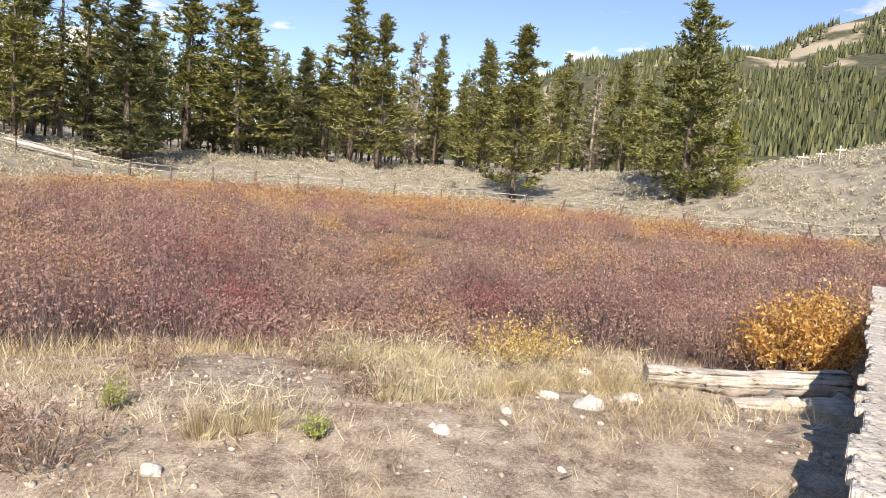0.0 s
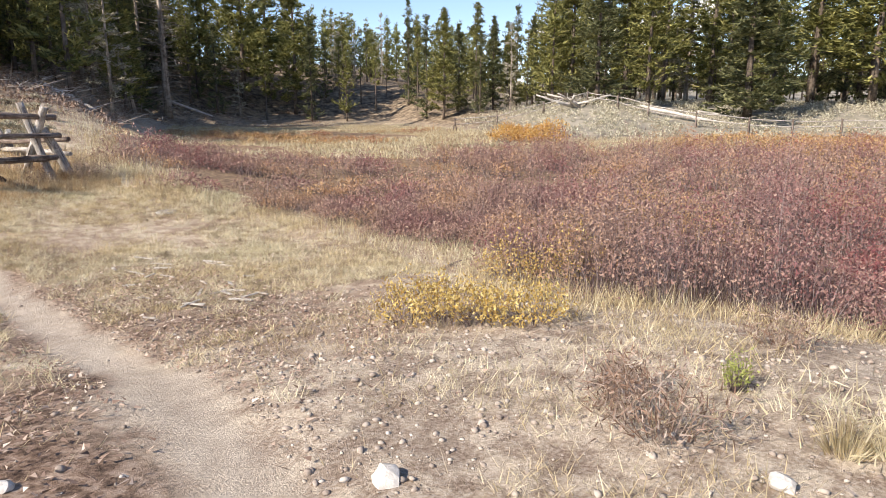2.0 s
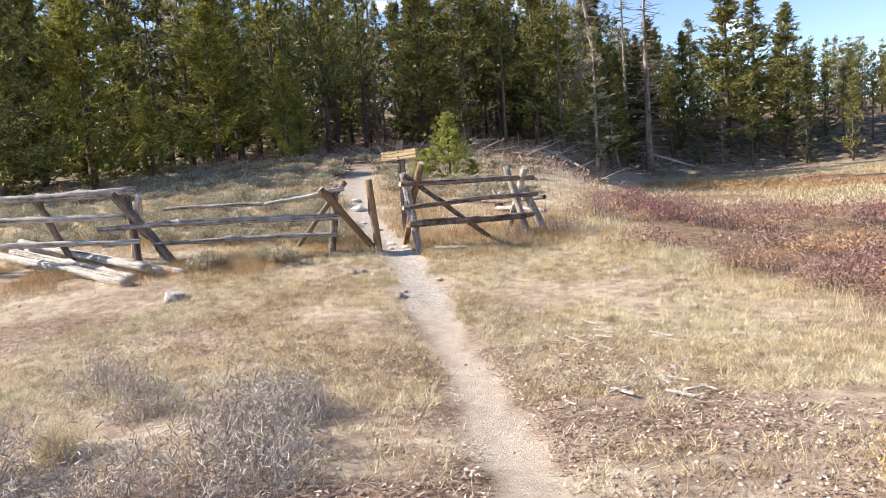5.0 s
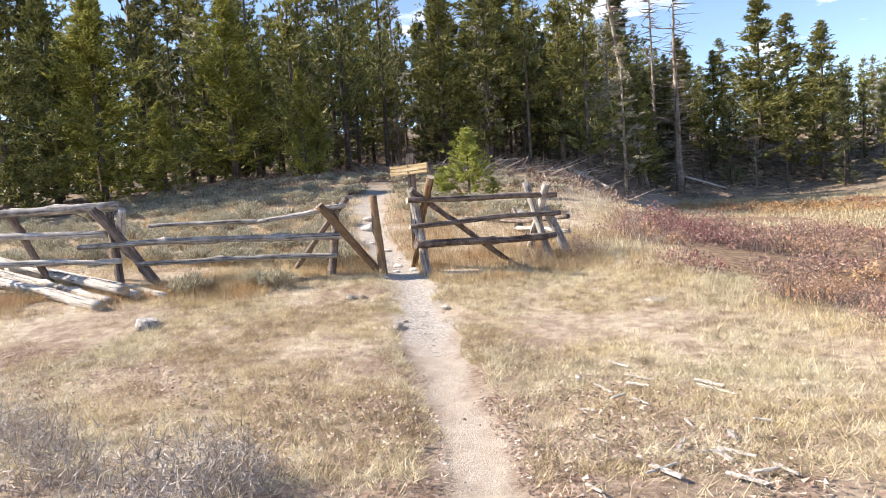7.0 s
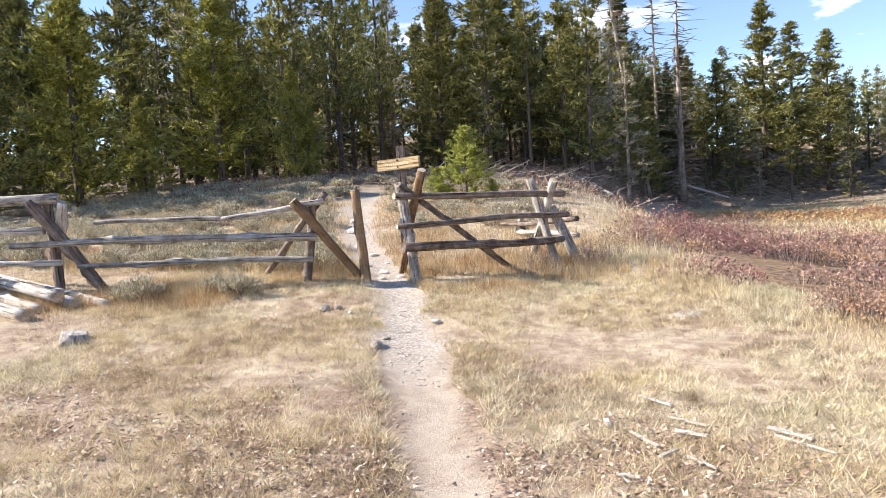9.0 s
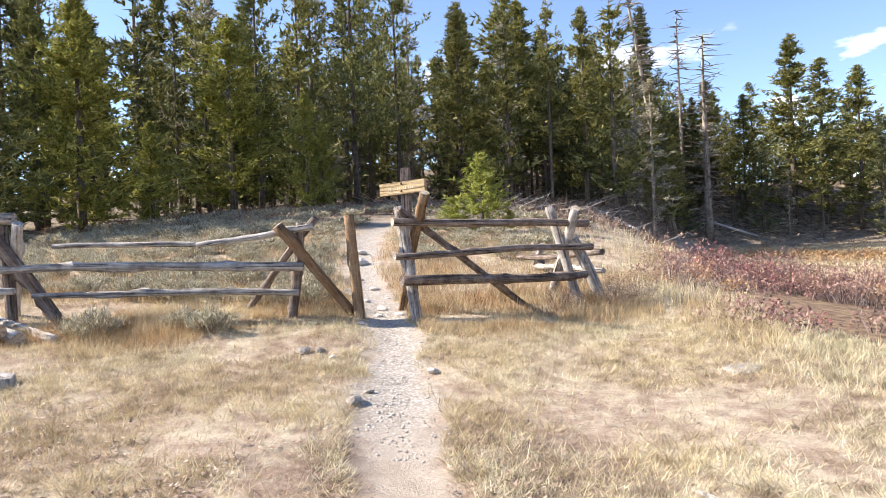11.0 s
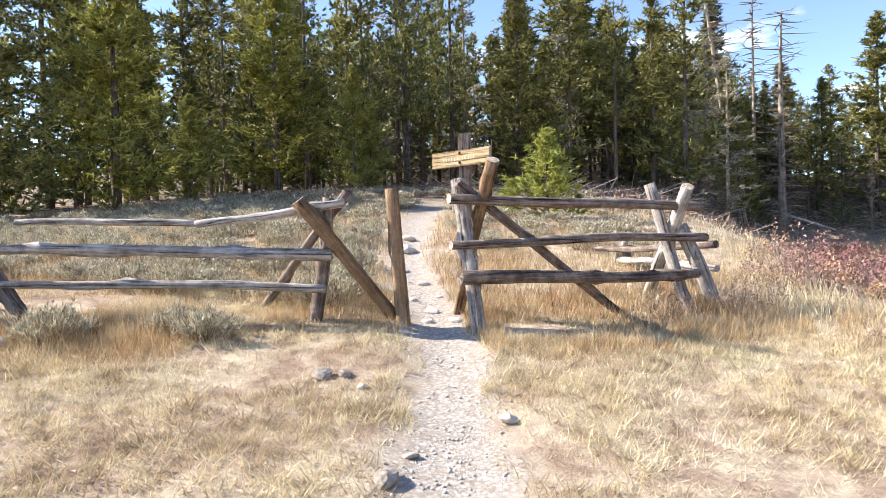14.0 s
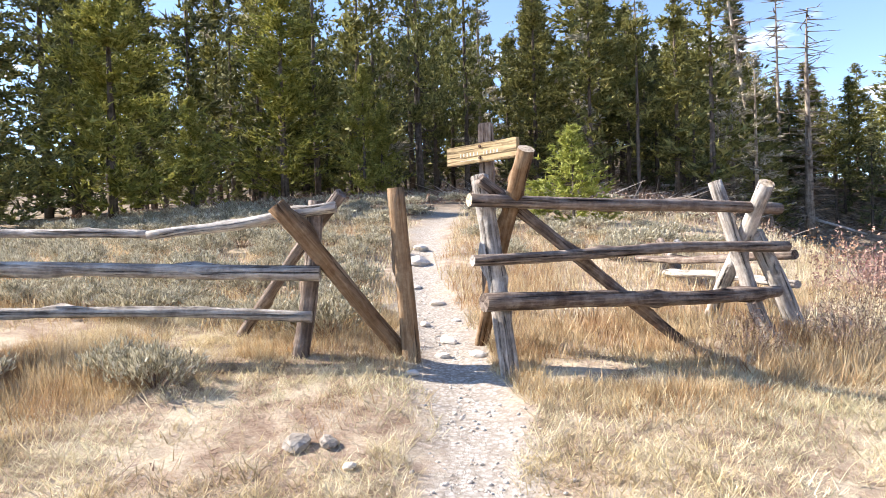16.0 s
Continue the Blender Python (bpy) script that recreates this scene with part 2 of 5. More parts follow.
M_WILLOW_FAR = leaf_material("orange_willow_leaves", ((0.0, (0.24, 0.11, 0.06)), (0.5, (0.46, 0.28, 0.13)), (1.0, (0.72, 0.54, 0.32))),
                             ((0.38, (0.28, 0.09, 0.09)), (0.46, (0.4, 0.21, 0.12)), (0.54, (0.58, 0.37, 0.13)), (0.62, (0.5, 0.39, 0.24))), 0.22, 0.6, 0.2)
M_GOLD = leaf_material("golden_willow_leaves", ((0.0, (0.36, 0.17, 0.045)), (0.5, (0.62, 0.36, 0.1)), (1.0, (0.8, 0.57, 0.24))), through=0.3)
M_YELLOW = leaf_material("yellow_willow_leaves", ((0.0, (0.34, 0.2, 0.05)), (0.5, (0.62, 0.45, 0.14)), (1.0, (0.84, 0.7, 0.32))), through=0.3)
M_STEM = leaf_material("bare_twigs", ((0.0, (0.07, 0.045, 0.045)), (0.5, (0.16, 0.112, 0.11)), (1.0, (0.36, 0.3, 0.28))), through=0.0)
M_GRASS = leaf_material("dry_grass", ((0.0, (0.3, 0.23, 0.12)), (0.5, (0.68, 0.59, 0.37)), (1.0, (0.92, 0.86, 0.66))),
                        ((0.38, (0.54, 0.42, 0.27)), (0.47, (0.74, 0.64, 0.4)), (0.55, (0.84, 0.79, 0.6)), (0.64, (0.68, 0.67, 0.46))), 0.5, 0.5, 0.3, tufts=5.5)
M_RUST_GRASS = leaf_material("rusty_tall_grass", ((0.0, (0.26, 0.15, 0.075)), (0.5, (0.58, 0.42, 0.24)), (1.0, (0.86, 0.76, 0.54))), ((0.4, (0.46, 0.26, 0.13)), (0.48, (0.66, 0.5, 0.28)), (0.58, (0.78, 0.68, 0.46))), 0.9, 0.45, 0.3, tufts=4.5)
M_SAGE = leaf_material("sagebrush_leaves", ((0.0, (0.23, 0.21, 0.145)), (0.5, (0.48, 0.445, 0.325)), (1.0, (0.76, 0.71, 0.56))), through=0.22)
M_GREEN = leaf_material("green_needles", ((0.0, (0.24, 0.28, 0.07)), (1.0, (0.5, 0.52, 0.18))), through=0.35)
M_LITTER = leaf_material("dead_brown_twigs", ((0.0, (0.14, 0.08, 0.05)), (0.5, (0.27, 0.18, 0.13)), (1.0, (0.46, 0.38, 0.32))), through=0.0)
M_FALLEN = leaf_material("fallen_leaf_litter", ((0.0, (0.15, 0.095, 0.07)), (0.5, (0.38, 0.265, 0.2)), (0.85, (0.6, 0.47, 0.37)), (1.0, (0.82, 0.73, 0.62))), through=0.1)

# ---- helpers of the place ----
rng = np.random.default_rng(7)


def smooth(a, b, v):
    u = np.clip((np.asarray(v, float) - a) / (b - a), 0, 1)
    return u * u * (3 - 2 * u)


def vnoise(x, y, seed=0):
    """Value noise between -1 and 1 on arrays."""
    xi, yi = np.floor(x).astype(np.int64), np.floor(y).astype(np.int64)
    fx, fy = x - xi, y - yi
    fx, fy = fx * fx * (3 - 2 * fx), fy * fy * (3 - 2 * fy)

    def at(i, j):
        n = (i * 374761393 + j * 668265263 + seed * 974711) & 0x7FFFFFFF
        n = ((n ^ (n >> 13)) * 1274126177) & 0x7FFFFFFF
        return ((n ^ (n >> 16)) & 0xFFFF) / 32767.5 - 1
    return (at(xi, yi) * (1 - fx) + at(xi + 1, yi) * fx) * (1 - fy) + (at(xi, yi + 1) * (1 - fx) + at(xi + 1, yi + 1) * fx) * fy


TRAIL = ((0.8, -24), (1.7, -15), (2.15, -13.4), (2.45, -12.2), (2.62, -11), (2.66, -10.1), (2.52, -8.6), (2.2, -6.8), (1.7, -4.6), (1.28, -3.2), (1.0, -2.2), (0.83, -1.2), (0.47, -0.3), (0.22, 0.45), (-0.15, 1.3), (-0.44, 2.1), (-0.9, 3.4), (-1.4, 4.9), (-2.1, 8), (-3.6, 16))


def trail_distance(x, y):
    best = np.full(np.shape(x), 1e9)
    for (ax, ay), (bx, by) in zip(TRAIL, TRAIL[1:]):
        ux, uy = bx - ax, by - ay
        s = np.clip(((x - ax) * ux + (y - ay) * uy) / (ux * ux + uy * uy), 0, 1)
        best = np.minimum(best, np.hypot(x - ax - s * ux, y - ay - s * uy))
    return best


def polar(x, y):
    dx, dy = x - 1.5, y + 14.0
    return np.hypot(dx, dy), np.degrees(np.arctan2(dx, dy))


BOG_AZ = (-5, 0, 12, 20, 30, 38, 45, 50, 56, 62, 84, 92, 100, 114, 130, 170)
BOG_EDGE = (300, 120, 66, 76, 76, 56, 40, 42, 46, 50, 53, 53, 46, 41, 32, 26)
PLAIN_AZ = (12, 20, 30, 36, 40, 44.7, 47, 51, 56, 62, 75, 90, 104, 117, 122, 175)
PLAIN_Z = (6, 7, 5, 2.2, 1.2, 1.7, 2.2, 2.0, 1.7, 1.8, 2.2, 2.7, 3.6, 6.6, 8, 3)


def bog_x(y):
    """The near border of the willow bog."""
    return np.interp(y, (-40, -16.6, -15.4, -14.2, -13, -12, -11.3, -10.4, -9.6, -8.4, -7.4, -6.6, -5.5, -3.6, -2.8, -2, -0.7, 0.8, 2.5, 5, 12, 56), (13, 9.0, 9.0, 8.7, 8.3, 7.6, 7.1, 6.5, 6.2, 6.3, 6.9, 7.2, 6.7, 6.4, 5.8, 5.4, 5.1, 4.75, 4.6, 4.4, 5.6, 17.5))


def hill_side(x, y):
    return ((x - 4.5) * -53 + (y - 3) * 14) / 54.8 - 2.6 * smooth(5, 32, y)


def softplus(v):
    return np.where(v > 8, v, np.log1p(np.exp(np.clip(v, -30, 8))))


def height(x, y):
    x, y = np.asarray(x, float), np.asarray(y, float)
    near = np.interp(y, (-60, -16, -12.5, -10.5, -8.5, -6.5, -4, -2, 0, 3), (0.3, 0.08, 0.05, -0.12, -0.42, -0.52, -0.42, -0.22, 0.0, 0.12))
    near = near - 0.06 * np.clip(x - 0.5, -6.5, 3) * smooth(-7, -2, y)
    z = near + (-0.5 - near) * smooth(5.0, 9.0, x)
    a, b2 = np.interp(y, (0, 3, 9, 20, 45, 62, 90, 140, 300), (0, 0.15, 1.0, 2.25, 4.0, 6.6, 11, 18, 36)), (0.85 + 0.25 * smooth(20, 45, y)) * softplus(hill_side(x, y) * 0.8)
    z = z + np.maximum(0, -0.5 * np.log(np.exp(-np.minimum(a, 30) / 0.5) + np.exp(-np.minimum(b2, 30) / 0.5))) * smooth(900, 400, y)
    d, az = polar(x, y)
    edge = np.interp(az, BOG_AZ, BOG_EDGE)
    top = np.interp(az, PLAIN_AZ, PLAIN_Z)
    z = z + ((top + 0.4) * smooth(0, 24, d - edge) + np.clip(d - edge - 24, 0, 220) * np.interp(az, (10, 30, 45, 62, 90), (0.07, 0.07, 0.04, 0.03, 0.035))) * smooth(-5, 10, az)
    z = z + smooth(420, 1450, d) * np.interp(az, (-180, 40, 80, 90, 95, 104, 110, 116, 122, 140, 180), (30, 40, 60, 170, 240, 285, 262, 300, 330, 330, 60)) * (1 + 0.12 * vnoise(x / 170, y / 170, 5))
    z = z + 0.035 * vnoise(x / 1.7, y / 1.7, 1) + 0.012 * vnoise(x / 0.35, y / 0.35, 2) * smooth(40, 10, d)
    td = trail_distance(x, y)
    return z - 0.05 * smooth(0.5, 0.1, td)


def hz(x, y):
    return float(height(np.array([x]), np.array([y]))[0])


def soup(name, tri, mat, parent=None, label=""):
    """One mesh from an array of triangles (n, 3, 3)."""
    tri = np.asarray(tri, np.float32)
    n = len(tri)
    me = bpy.data.meshes.new(name)
    me.vertices.add(n * 3)
    me.vertices.foreach_set("co", tri.reshape(-1))
    me.loops.add(n * 3)
    me.loops.foreach_set("vertex_index", np.arange(n * 3, dtype=np.int32))
    me.polygons.add(n)
    me.polygons.foreach_set("loop_start", np.arange(0, n * 3, 3, dtype=np.int32))
    me.update(calc_edges=True)
    me.materials.append(mat)
    ob = new(name, me)
    ob.parent = parent
    if label:
        tagged(ob, label)
    return ob


def part(name, bm, mats, parent=None, label=""):
    me = bpy.data.meshes.new(name)
    bm.to_mesh(me)
    bm.free()
    for m in mats if isinstance(mats, (list, tuple)) else (mats,):
        me.materials.append(m)
    ob = new(name, me)
    ob.parent = parent
    if label:
        tagged(ob, label)
    return ob


def thing(name, loc, label, category, group="", kind=""):
    ob = new(name)
    ob.empty_display_size = 0.2
    ob.location = loc
    return tagged(ob, label, category, group, kind)


def log_mesh(length, r0, r1, seed=0, bend=0.03, rough=0.06, rings=14, sides=12, knots=4):
    """A round log along +z from 0 to length: tapered, bowed, uneven, with knots and cut ends (second material)."""
    r = random.Random(seed)
    bm = bmesh.new()
    ph, amp = r.uniform(0, 6.28), bend * length
    p2 = r.uniform(0, 6.28)
    knot = [(r.uniform(0.1, 0.9), r.randrange(sides)) for _ in range(knots)]
    loops = []
    for i in range(rings + 1):
        s = i / rings
        rad = r0 + (r1 - r0) * s
        cx = amp * math.sin(s * math.pi) * math.cos(ph) + 0.25 * amp * math.sin(s * 9 + p2)
        cy = amp * math.sin(s * math.pi) * math.sin(ph) + 0.25 * amp * math.cos(s * 8 + p2) - 0.25 * amp * math.cos(p2)
        ring = []
        for j in range(sides):
            q = rad * (1 + rough * noise.noise(Vector((j * 0.9 + seed, s * length * 3, seed * 1.7))) * 1.6)
            for ks, kj in knot:
                if abs(ks - s) < 0.6 / rings and kj == j:
                    q *= 1.5
            a = 2 * math.pi * j / sides
            ring.append(bm.verts.new((cx + q * math.cos(a), cy + q * math.sin(a), s * length)))
        loops.append(ring)
    for lo, hi in zip(loops, loops[1:]):
        for j in range(sides):
            f = bm.faces.new((lo[j], lo[(j + 1) % sides], hi[(j + 1) % sides], hi[j]))
            f.smooth = True
    for ring, flip in ((loops[0], True), (loops[-1], False)):
        f = bm.faces.new(ring[::-1] if flip else ring)
        f.material_index = 1
    return bm


def log_between(name, p, q, r0, r1, mat, parent, seed=0, label="", bend=0.012, cut=None, **kw):
    p, q = Vector(p), Vector(q)
    if name in ("post", "brace", "diagonal"):
        r0, r1 = r0 * 0.86, r1 * 0.86
    ob = part(name, log_mesh((q - p).length, r0, r1, seed, bend, **kw), (mat, cut or mat), parent, label)
    base = parent.location if parent else Vector()
    ob.matrix_basis = Matrix.Translation(p - base) @ (q - p).to_track_quat("Z", "Y").to_matrix().to_4x4()
    return ob


def box_bm(sx, sy, sz, bev=0.008):
    bm = bmesh.new()
    bmesh.ops.create_cube(bm, size=1)
    bmesh.ops.scale(bm, vec=(sx, sy, sz), verts=bm.verts)
    bmesh.ops.bevel(bm, geom=bm.edges[:], offset=bev, segments=2, affect='EDGES')
    return bm


# ---- ground ----
def build_ground():
    n = 390
    u = np.linspace(-7.3, 7.3, n)
    gx, gy = np.meshgrid(4.0 + 4.0 * np.sinh(u), -6.0 + 4.0 * np.sinh(u))
    x, y = gx.ravel(), gy.ravel()
    z = height(x, y)
    d, az = polar(x, y)
    edge = np.interp(az, BOG_AZ, BOG_EDGE)
    idx = np.arange(n * n).reshape(n, n)
    quads = np.stack([idx[:-1, :-1], idx[:-1, 1:], idx[1:, 1:], idx[1:, :-1]], -1).reshape(-1, 4)
    me = bpy.data.meshes.new("ground")
    me.vertices.add(n * n)
    me.vertices.foreach_set("co", np.stack([x, y, z], -1).astype(np.float32).ravel())
    me.loops.add(len(quads) * 4)
    me.loops.foreach_set("vertex_index", quads.astype(np.int32).ravel())
    me.polygons.add(len(quads))
    me.polygons.foreach_set("loop_start", np.arange(0, len(quads) * 4, 4, dtype=np.int32))
    me.polygons.foreach_set("use_smooth", np.ones(len(quads), bool))
    me.update(calc_edges=True)
    td = trail_distance(x, y) + 0.12 * vnoise(x / 0.5, y / 0.5, 3)
    bog = smooth(-0.2, 0.8, x - bog_x(y) + 0.5 * vnoise(x / 1.5, y / 1.5, 4)) * smooth(4, -1, d - edge) * smooth(1, -2, hill_side(x, y))
    sage = smooth(-2, 4, d - edge) * smooth(0, 20, az)
    forest = np.maximum(smooth(8, 20, y - 0.2 * x) * smooth(0, 5, hill_side(x, y)), smooth(0, 7, d - edge) * smooth(43, 36, az) * (az > 0))
    td = td - 0.07 * smooth(-4.5, -2, y)
    chips = smooth(-4.6, -2.8, y) * smooth(0.34, 0.16, td)
    fields = {"trail": smooth(0.27, 0.14, td) * 0.95,
              "gravel": smooth(-8.0, -10.5, y + 0.8 * vnoise(x / 2, y / 2, 6)) * 0.85,
              "loam": np.maximum(smooth(2.55, 2.2, x - 0.25 * vnoise(x / 0.9, y / 0.9, 70)) * smooth(-13.5, -12, y) * smooth(-8.2, -9.2, y + 0.5 * vnoise(x / 0.8, y / 0.8, 72)) * smooth(-3.0, -0.8, x + 0.8 * vnoise(x / 1.2, y / 1.2, 73)), 0.75 * smooth(0.05, 0.5, vnoise(x / 1.9, y / 1.1, 71)) * smooth(-9.5, -8, y) * smooth(-2.5, -4.5, y)) * smooth(6, 4, x),
              "chips": chips, "bog": bog, "sage": sage * (1 - forest), "forest": forest, "mountain": smooth(300, 520, d)}
    for k, v in fields.items():
        a = me.attributes.new(k, 'FLOAT', 'POINT')
        a.data.foreach_set("value", v.astype(np.float32))
    me.materials.append(M_GROUND)
    return tagged(new("ground", me), "dry mountain meadow ground with a dusty footpath", "ground", kind="structure")


build_ground()


# ---- trees ----
def tri_at(origin, along, side, length, width):
    """Thin triangles from origin along a direction."""
    a = origin + side * (width / 2)[:, None]
    b = origin - side * (width / 2)[:, None]
    return np.stack([a, b, origin + along * length[:, None]], 1)


def unit(v):
    return v / np.maximum(np.linalg.norm(v, axis=-1, keepdims=True), 1e-9)


def crown_tris(r, h, rad, f0, nb, ns, spray, droop, shape, per=4):
    """Uneven branches round the trunk, upturned at the ends, with tufts of needles on their outer parts."""
    f = f0 + (1 - f0) * r.random(nb) ** 0.9
    prof = np.clip((1 - f) / (1 - f0), 0, 1)
    ang = r.random(nb) * 2 * np.pi
    ph = r.uniform(0, 6.28, 3)
    lump = 1 + 0.3 * np.sin(ang * 2 + f * 13 + ph[0]) + 0.24 * np.sin(ang * 3 - f * 29 + ph[1]) + 0.2 * np.sin(f * 47 + ph[2])
    ln = rad * (prof ** shape + 0.03) * np.clip((f - f0) / 0.14 + 0.45, 0, 1) * r.uniform(0.5, 1.15, nb) * lump
    s = 0.3 + 0.7 * r.random((nb, ns)) ** 0.7
    out = np.stack([np.cos(ang), np.sin(ang), np.zeros(nb)], -1)
    side = np.stack([-np.sin(ang), np.cos(ang), np.zeros(nb)], -1)
    tilt = droop * r.uniform(0.3, 1.6, nb)
    pos = out[:, None] * (ln[:, None] * s)[..., None] + side[:, None] * (r.normal(0, 0.16, (nb, ns)) * ln[:, None] * s)[..., None]
    pos[..., 2] += (f * h)[:, None] + ln[:, None] * (0.5 * s ** 2 - tilt[:, None] * s)
    pos = (pos + r.normal(0, spray * 0.25, pos.shape)).reshape(-1, 3)
    o = np.repeat(out, ns, 0)
    sp = spray * np.repeat(0.5 + 0.5 * prof ** 0.5, ns) * r.uniform(0.75, 1.3, nb * ns)
    tris = []
    for _ in range(per):
        along = unit(o * 0.55 + r.normal(0, 0.55, pos.shape) + np.array([0, 0, 0.5]))
        turn = unit(np.cross(along, r.normal(0, 1, pos.shape)))
        tris.append(tri_at(pos - along * (sp * 0.25)[:, None], along, turn, sp * r.uniform(0.7, 1.3, len(pos)), sp * r.uniform(0.2, 0.38, len(pos))))
    return np.concatenate(tris)


def stick_tris(r, h, rad, lo, hi, nb, width):
    f = r.uniform(lo, hi, nb)
    ang = r.random(nb) * 2 * np.pi
    along = unit(np.stack([np.cos(ang), np.sin(ang), r.uniform(-0.5, 0.35, nb)], -1))
    org = np.stack([np.zeros(nb), np.zeros(nb), f * h], -1)
    ln = rad * r.uniform(0.4, 1.1, nb)
    out = []
    for side in (np.array([0, 0, 1.0]), None):
        sd = np.broadcast_to(side, along.shape) if side is not None else unit(np.cross(along, [0, 0, 1.0]))
        out.append(tri_at(org, along, sd, ln, np.full(nb, width)))
    tip = org + along * (ln * 0.6)[:, None]
    al2 = unit(along + r.normal(0, 0.6, along.shape))
    out.append(tri_at(tip, al2, unit(np.cross(al2, [0.3, 0.2, 1.0])), ln * 0.5, np.full(nb, width * 0.6)))
    return np.concatenate(out)


def make_tree(name, label, h, rad, f0, nb, ns, spray, droop, shape, needles, seed, trunk=0.14, bark=None, sticks=40, lean=0.0, per=4):
    r = np.random.default_rng(seed)
    tree = thing(name, (0, 0, -400), label, "tree")
    part("trunk", log_mesh(h * 0.97, trunk, 0.02, seed, 0.004 + lean, rough=0.05, rings=10, sides=8, knots=3), bark or M_BARK, tree)
    if sticks:
        tagged(soup("deadwood", stick_tris(r, h, rad * 0.8, 0.08, max(f0 + 0.1, 0.3) if nb else 0.97, sticks, 0.035 if nb else 0.075), bark or M_BARK, tree), kind="stuff")
    if nb:
        soup("crown", crown_tris(r, h, rad, f0, nb, ns, spray, droop, shape, per), needles, tree)
    return tree


PINE = "tall lodgepole pine with dark green needles and bare lower trunk"
PROTO = {
    "pine_a": make_tree("pine_tree", PINE, 15, 2.0, 0.1, 170, 10, 0.44, 0.3, 0.8, M_PINE, 1, sticks=60),
    "pine_b": make_tree("pine_tree", PINE, 15, 1.7, 0.2, 130, 10, 0.44, 0.3, 0.7, M_PINE, 2, sticks=80),
    "pine_c": make_tree("pine_tree", "slender lodgepole pine with sparse olive-green crown", 15, 1.35, 0.32, 90, 10, 0.42, 0.3, 0.65, M_PINE, 3, 0.12, sticks=110),
    "bushy": make_tree("pine_tree", "broad bushy pine with yellow-green needles down to the ground", 10, 2.3, 0.03, 230, 15, 0.32, 0.05, 0.8, M_PINE_WARM, 4, sticks=0),
    "dark": make_tree("pine_tree", "broad shaded pine with dense dark green branches", 14, 2.7, 0.05, 240, 14, 0.4, 0.15, 0.75, M_PINE_DARK, 5, 0.2, sticks=60),
    "tall": make_tree("pine_tree", "tall open pine with long limbs and a dark bare trunk", 20, 2.6, 0.2, 190, 13, 0.42, 0.1, 0.5, M_PINE_DARK, 15, 0.22, sticks=90),
    "spruce": make_tree("spruce_tree", "narrow spruce with dense blue-green branches", 15, 1.8, 0.05, 190, 10, 0.4, 0.6, 0.95, M_SPRUCE, 6),
    "sapling": make_tree("pine_sapling", "young pine with bright yellow-green needles", 4, 1.15, 0.03, 90, 12, 0.26, -0.4, 0.75, M_PINE_YOUNG, 7, 0.05, sticks=0),
    "snag": make_tree("dead_tree", "standing dead pine with bare grey-brown branches", 16, 1.6, 0.2, 0, 0, 0, 0, 0, None, 8, 0.2, M_SNAG, 170),
    "snag_b": make_tree("dead_tree", "thin dead pine with bare broken branches", 15, 1.1, 0.2, 0, 0, 0, 0, 0, None, 9, 0.11, M_SNAG, 130),
    "grey": make_tree("dying_pine", "dying pine with thin grey needles", 15, 1.3, 0.15, 50, 8, 0.4, 0.5, 0.6, M_SAGE, 10, 0.12, M_SNAG, 170),
    "far_a": make_tree("pine_tree", "distant lodgepole pine with a dense dark green crown", 15, 1.8, 0.12, 80, 7, 0.6, 0.3, 0.8, M_PINE, 11, sticks=24, per=3),
    "far_b": make_tree("pine_tree", "distant lodgepole pine with a thin crown and bare trunk", 15, 1.45, 0.34, 60, 7, 0.56, 0.3, 0.65, M_PINE, 12, sticks=40, per=3),
    "far_c": make_tree("spruce_tree", "distant narrow spruce with blue-green branches", 15, 1.7, 0.05, 84, 7, 0.58, 0.6, 0.95, M_SPRUCE, 13, sticks=0, per=3),
}
BASE_H = {"far_a": 15, "far_b": 15, "far_c": 15, "pine_a": 15, "pine_b": 15, "pine_c": 15, "bushy": 10, "dark": 14, "tall": 20, "spruce": 15, "sapling": 4, "snag": 16, "snag_b": 15, "grey": 15}
placed = []
shown = set()


def plant(kind, x, y, h, wide=1.0, tilt=(0, 0)):
    s = h / BASE_H[kind]
    m = Matrix.Translation((x, y, hz(x, y) - 0.12)) @ Euler((radians(tilt[0]), radians(tilt[1]), rng.uniform(0, 6.28)) if tilt == (0, 0) else (radians(tilt[0]), radians(tilt[1]), 0)).to_matrix().to_4x4() @ Matrix.Diagonal((s * wide, s * wide, s, 1))
    if kind in shown:
        copy_thing(PROTO[kind], m)
    else:
        PROTO[kind].matrix_basis = m
        shown.add(kind)
    placed.append((x, y, 1.6 * s * wide))


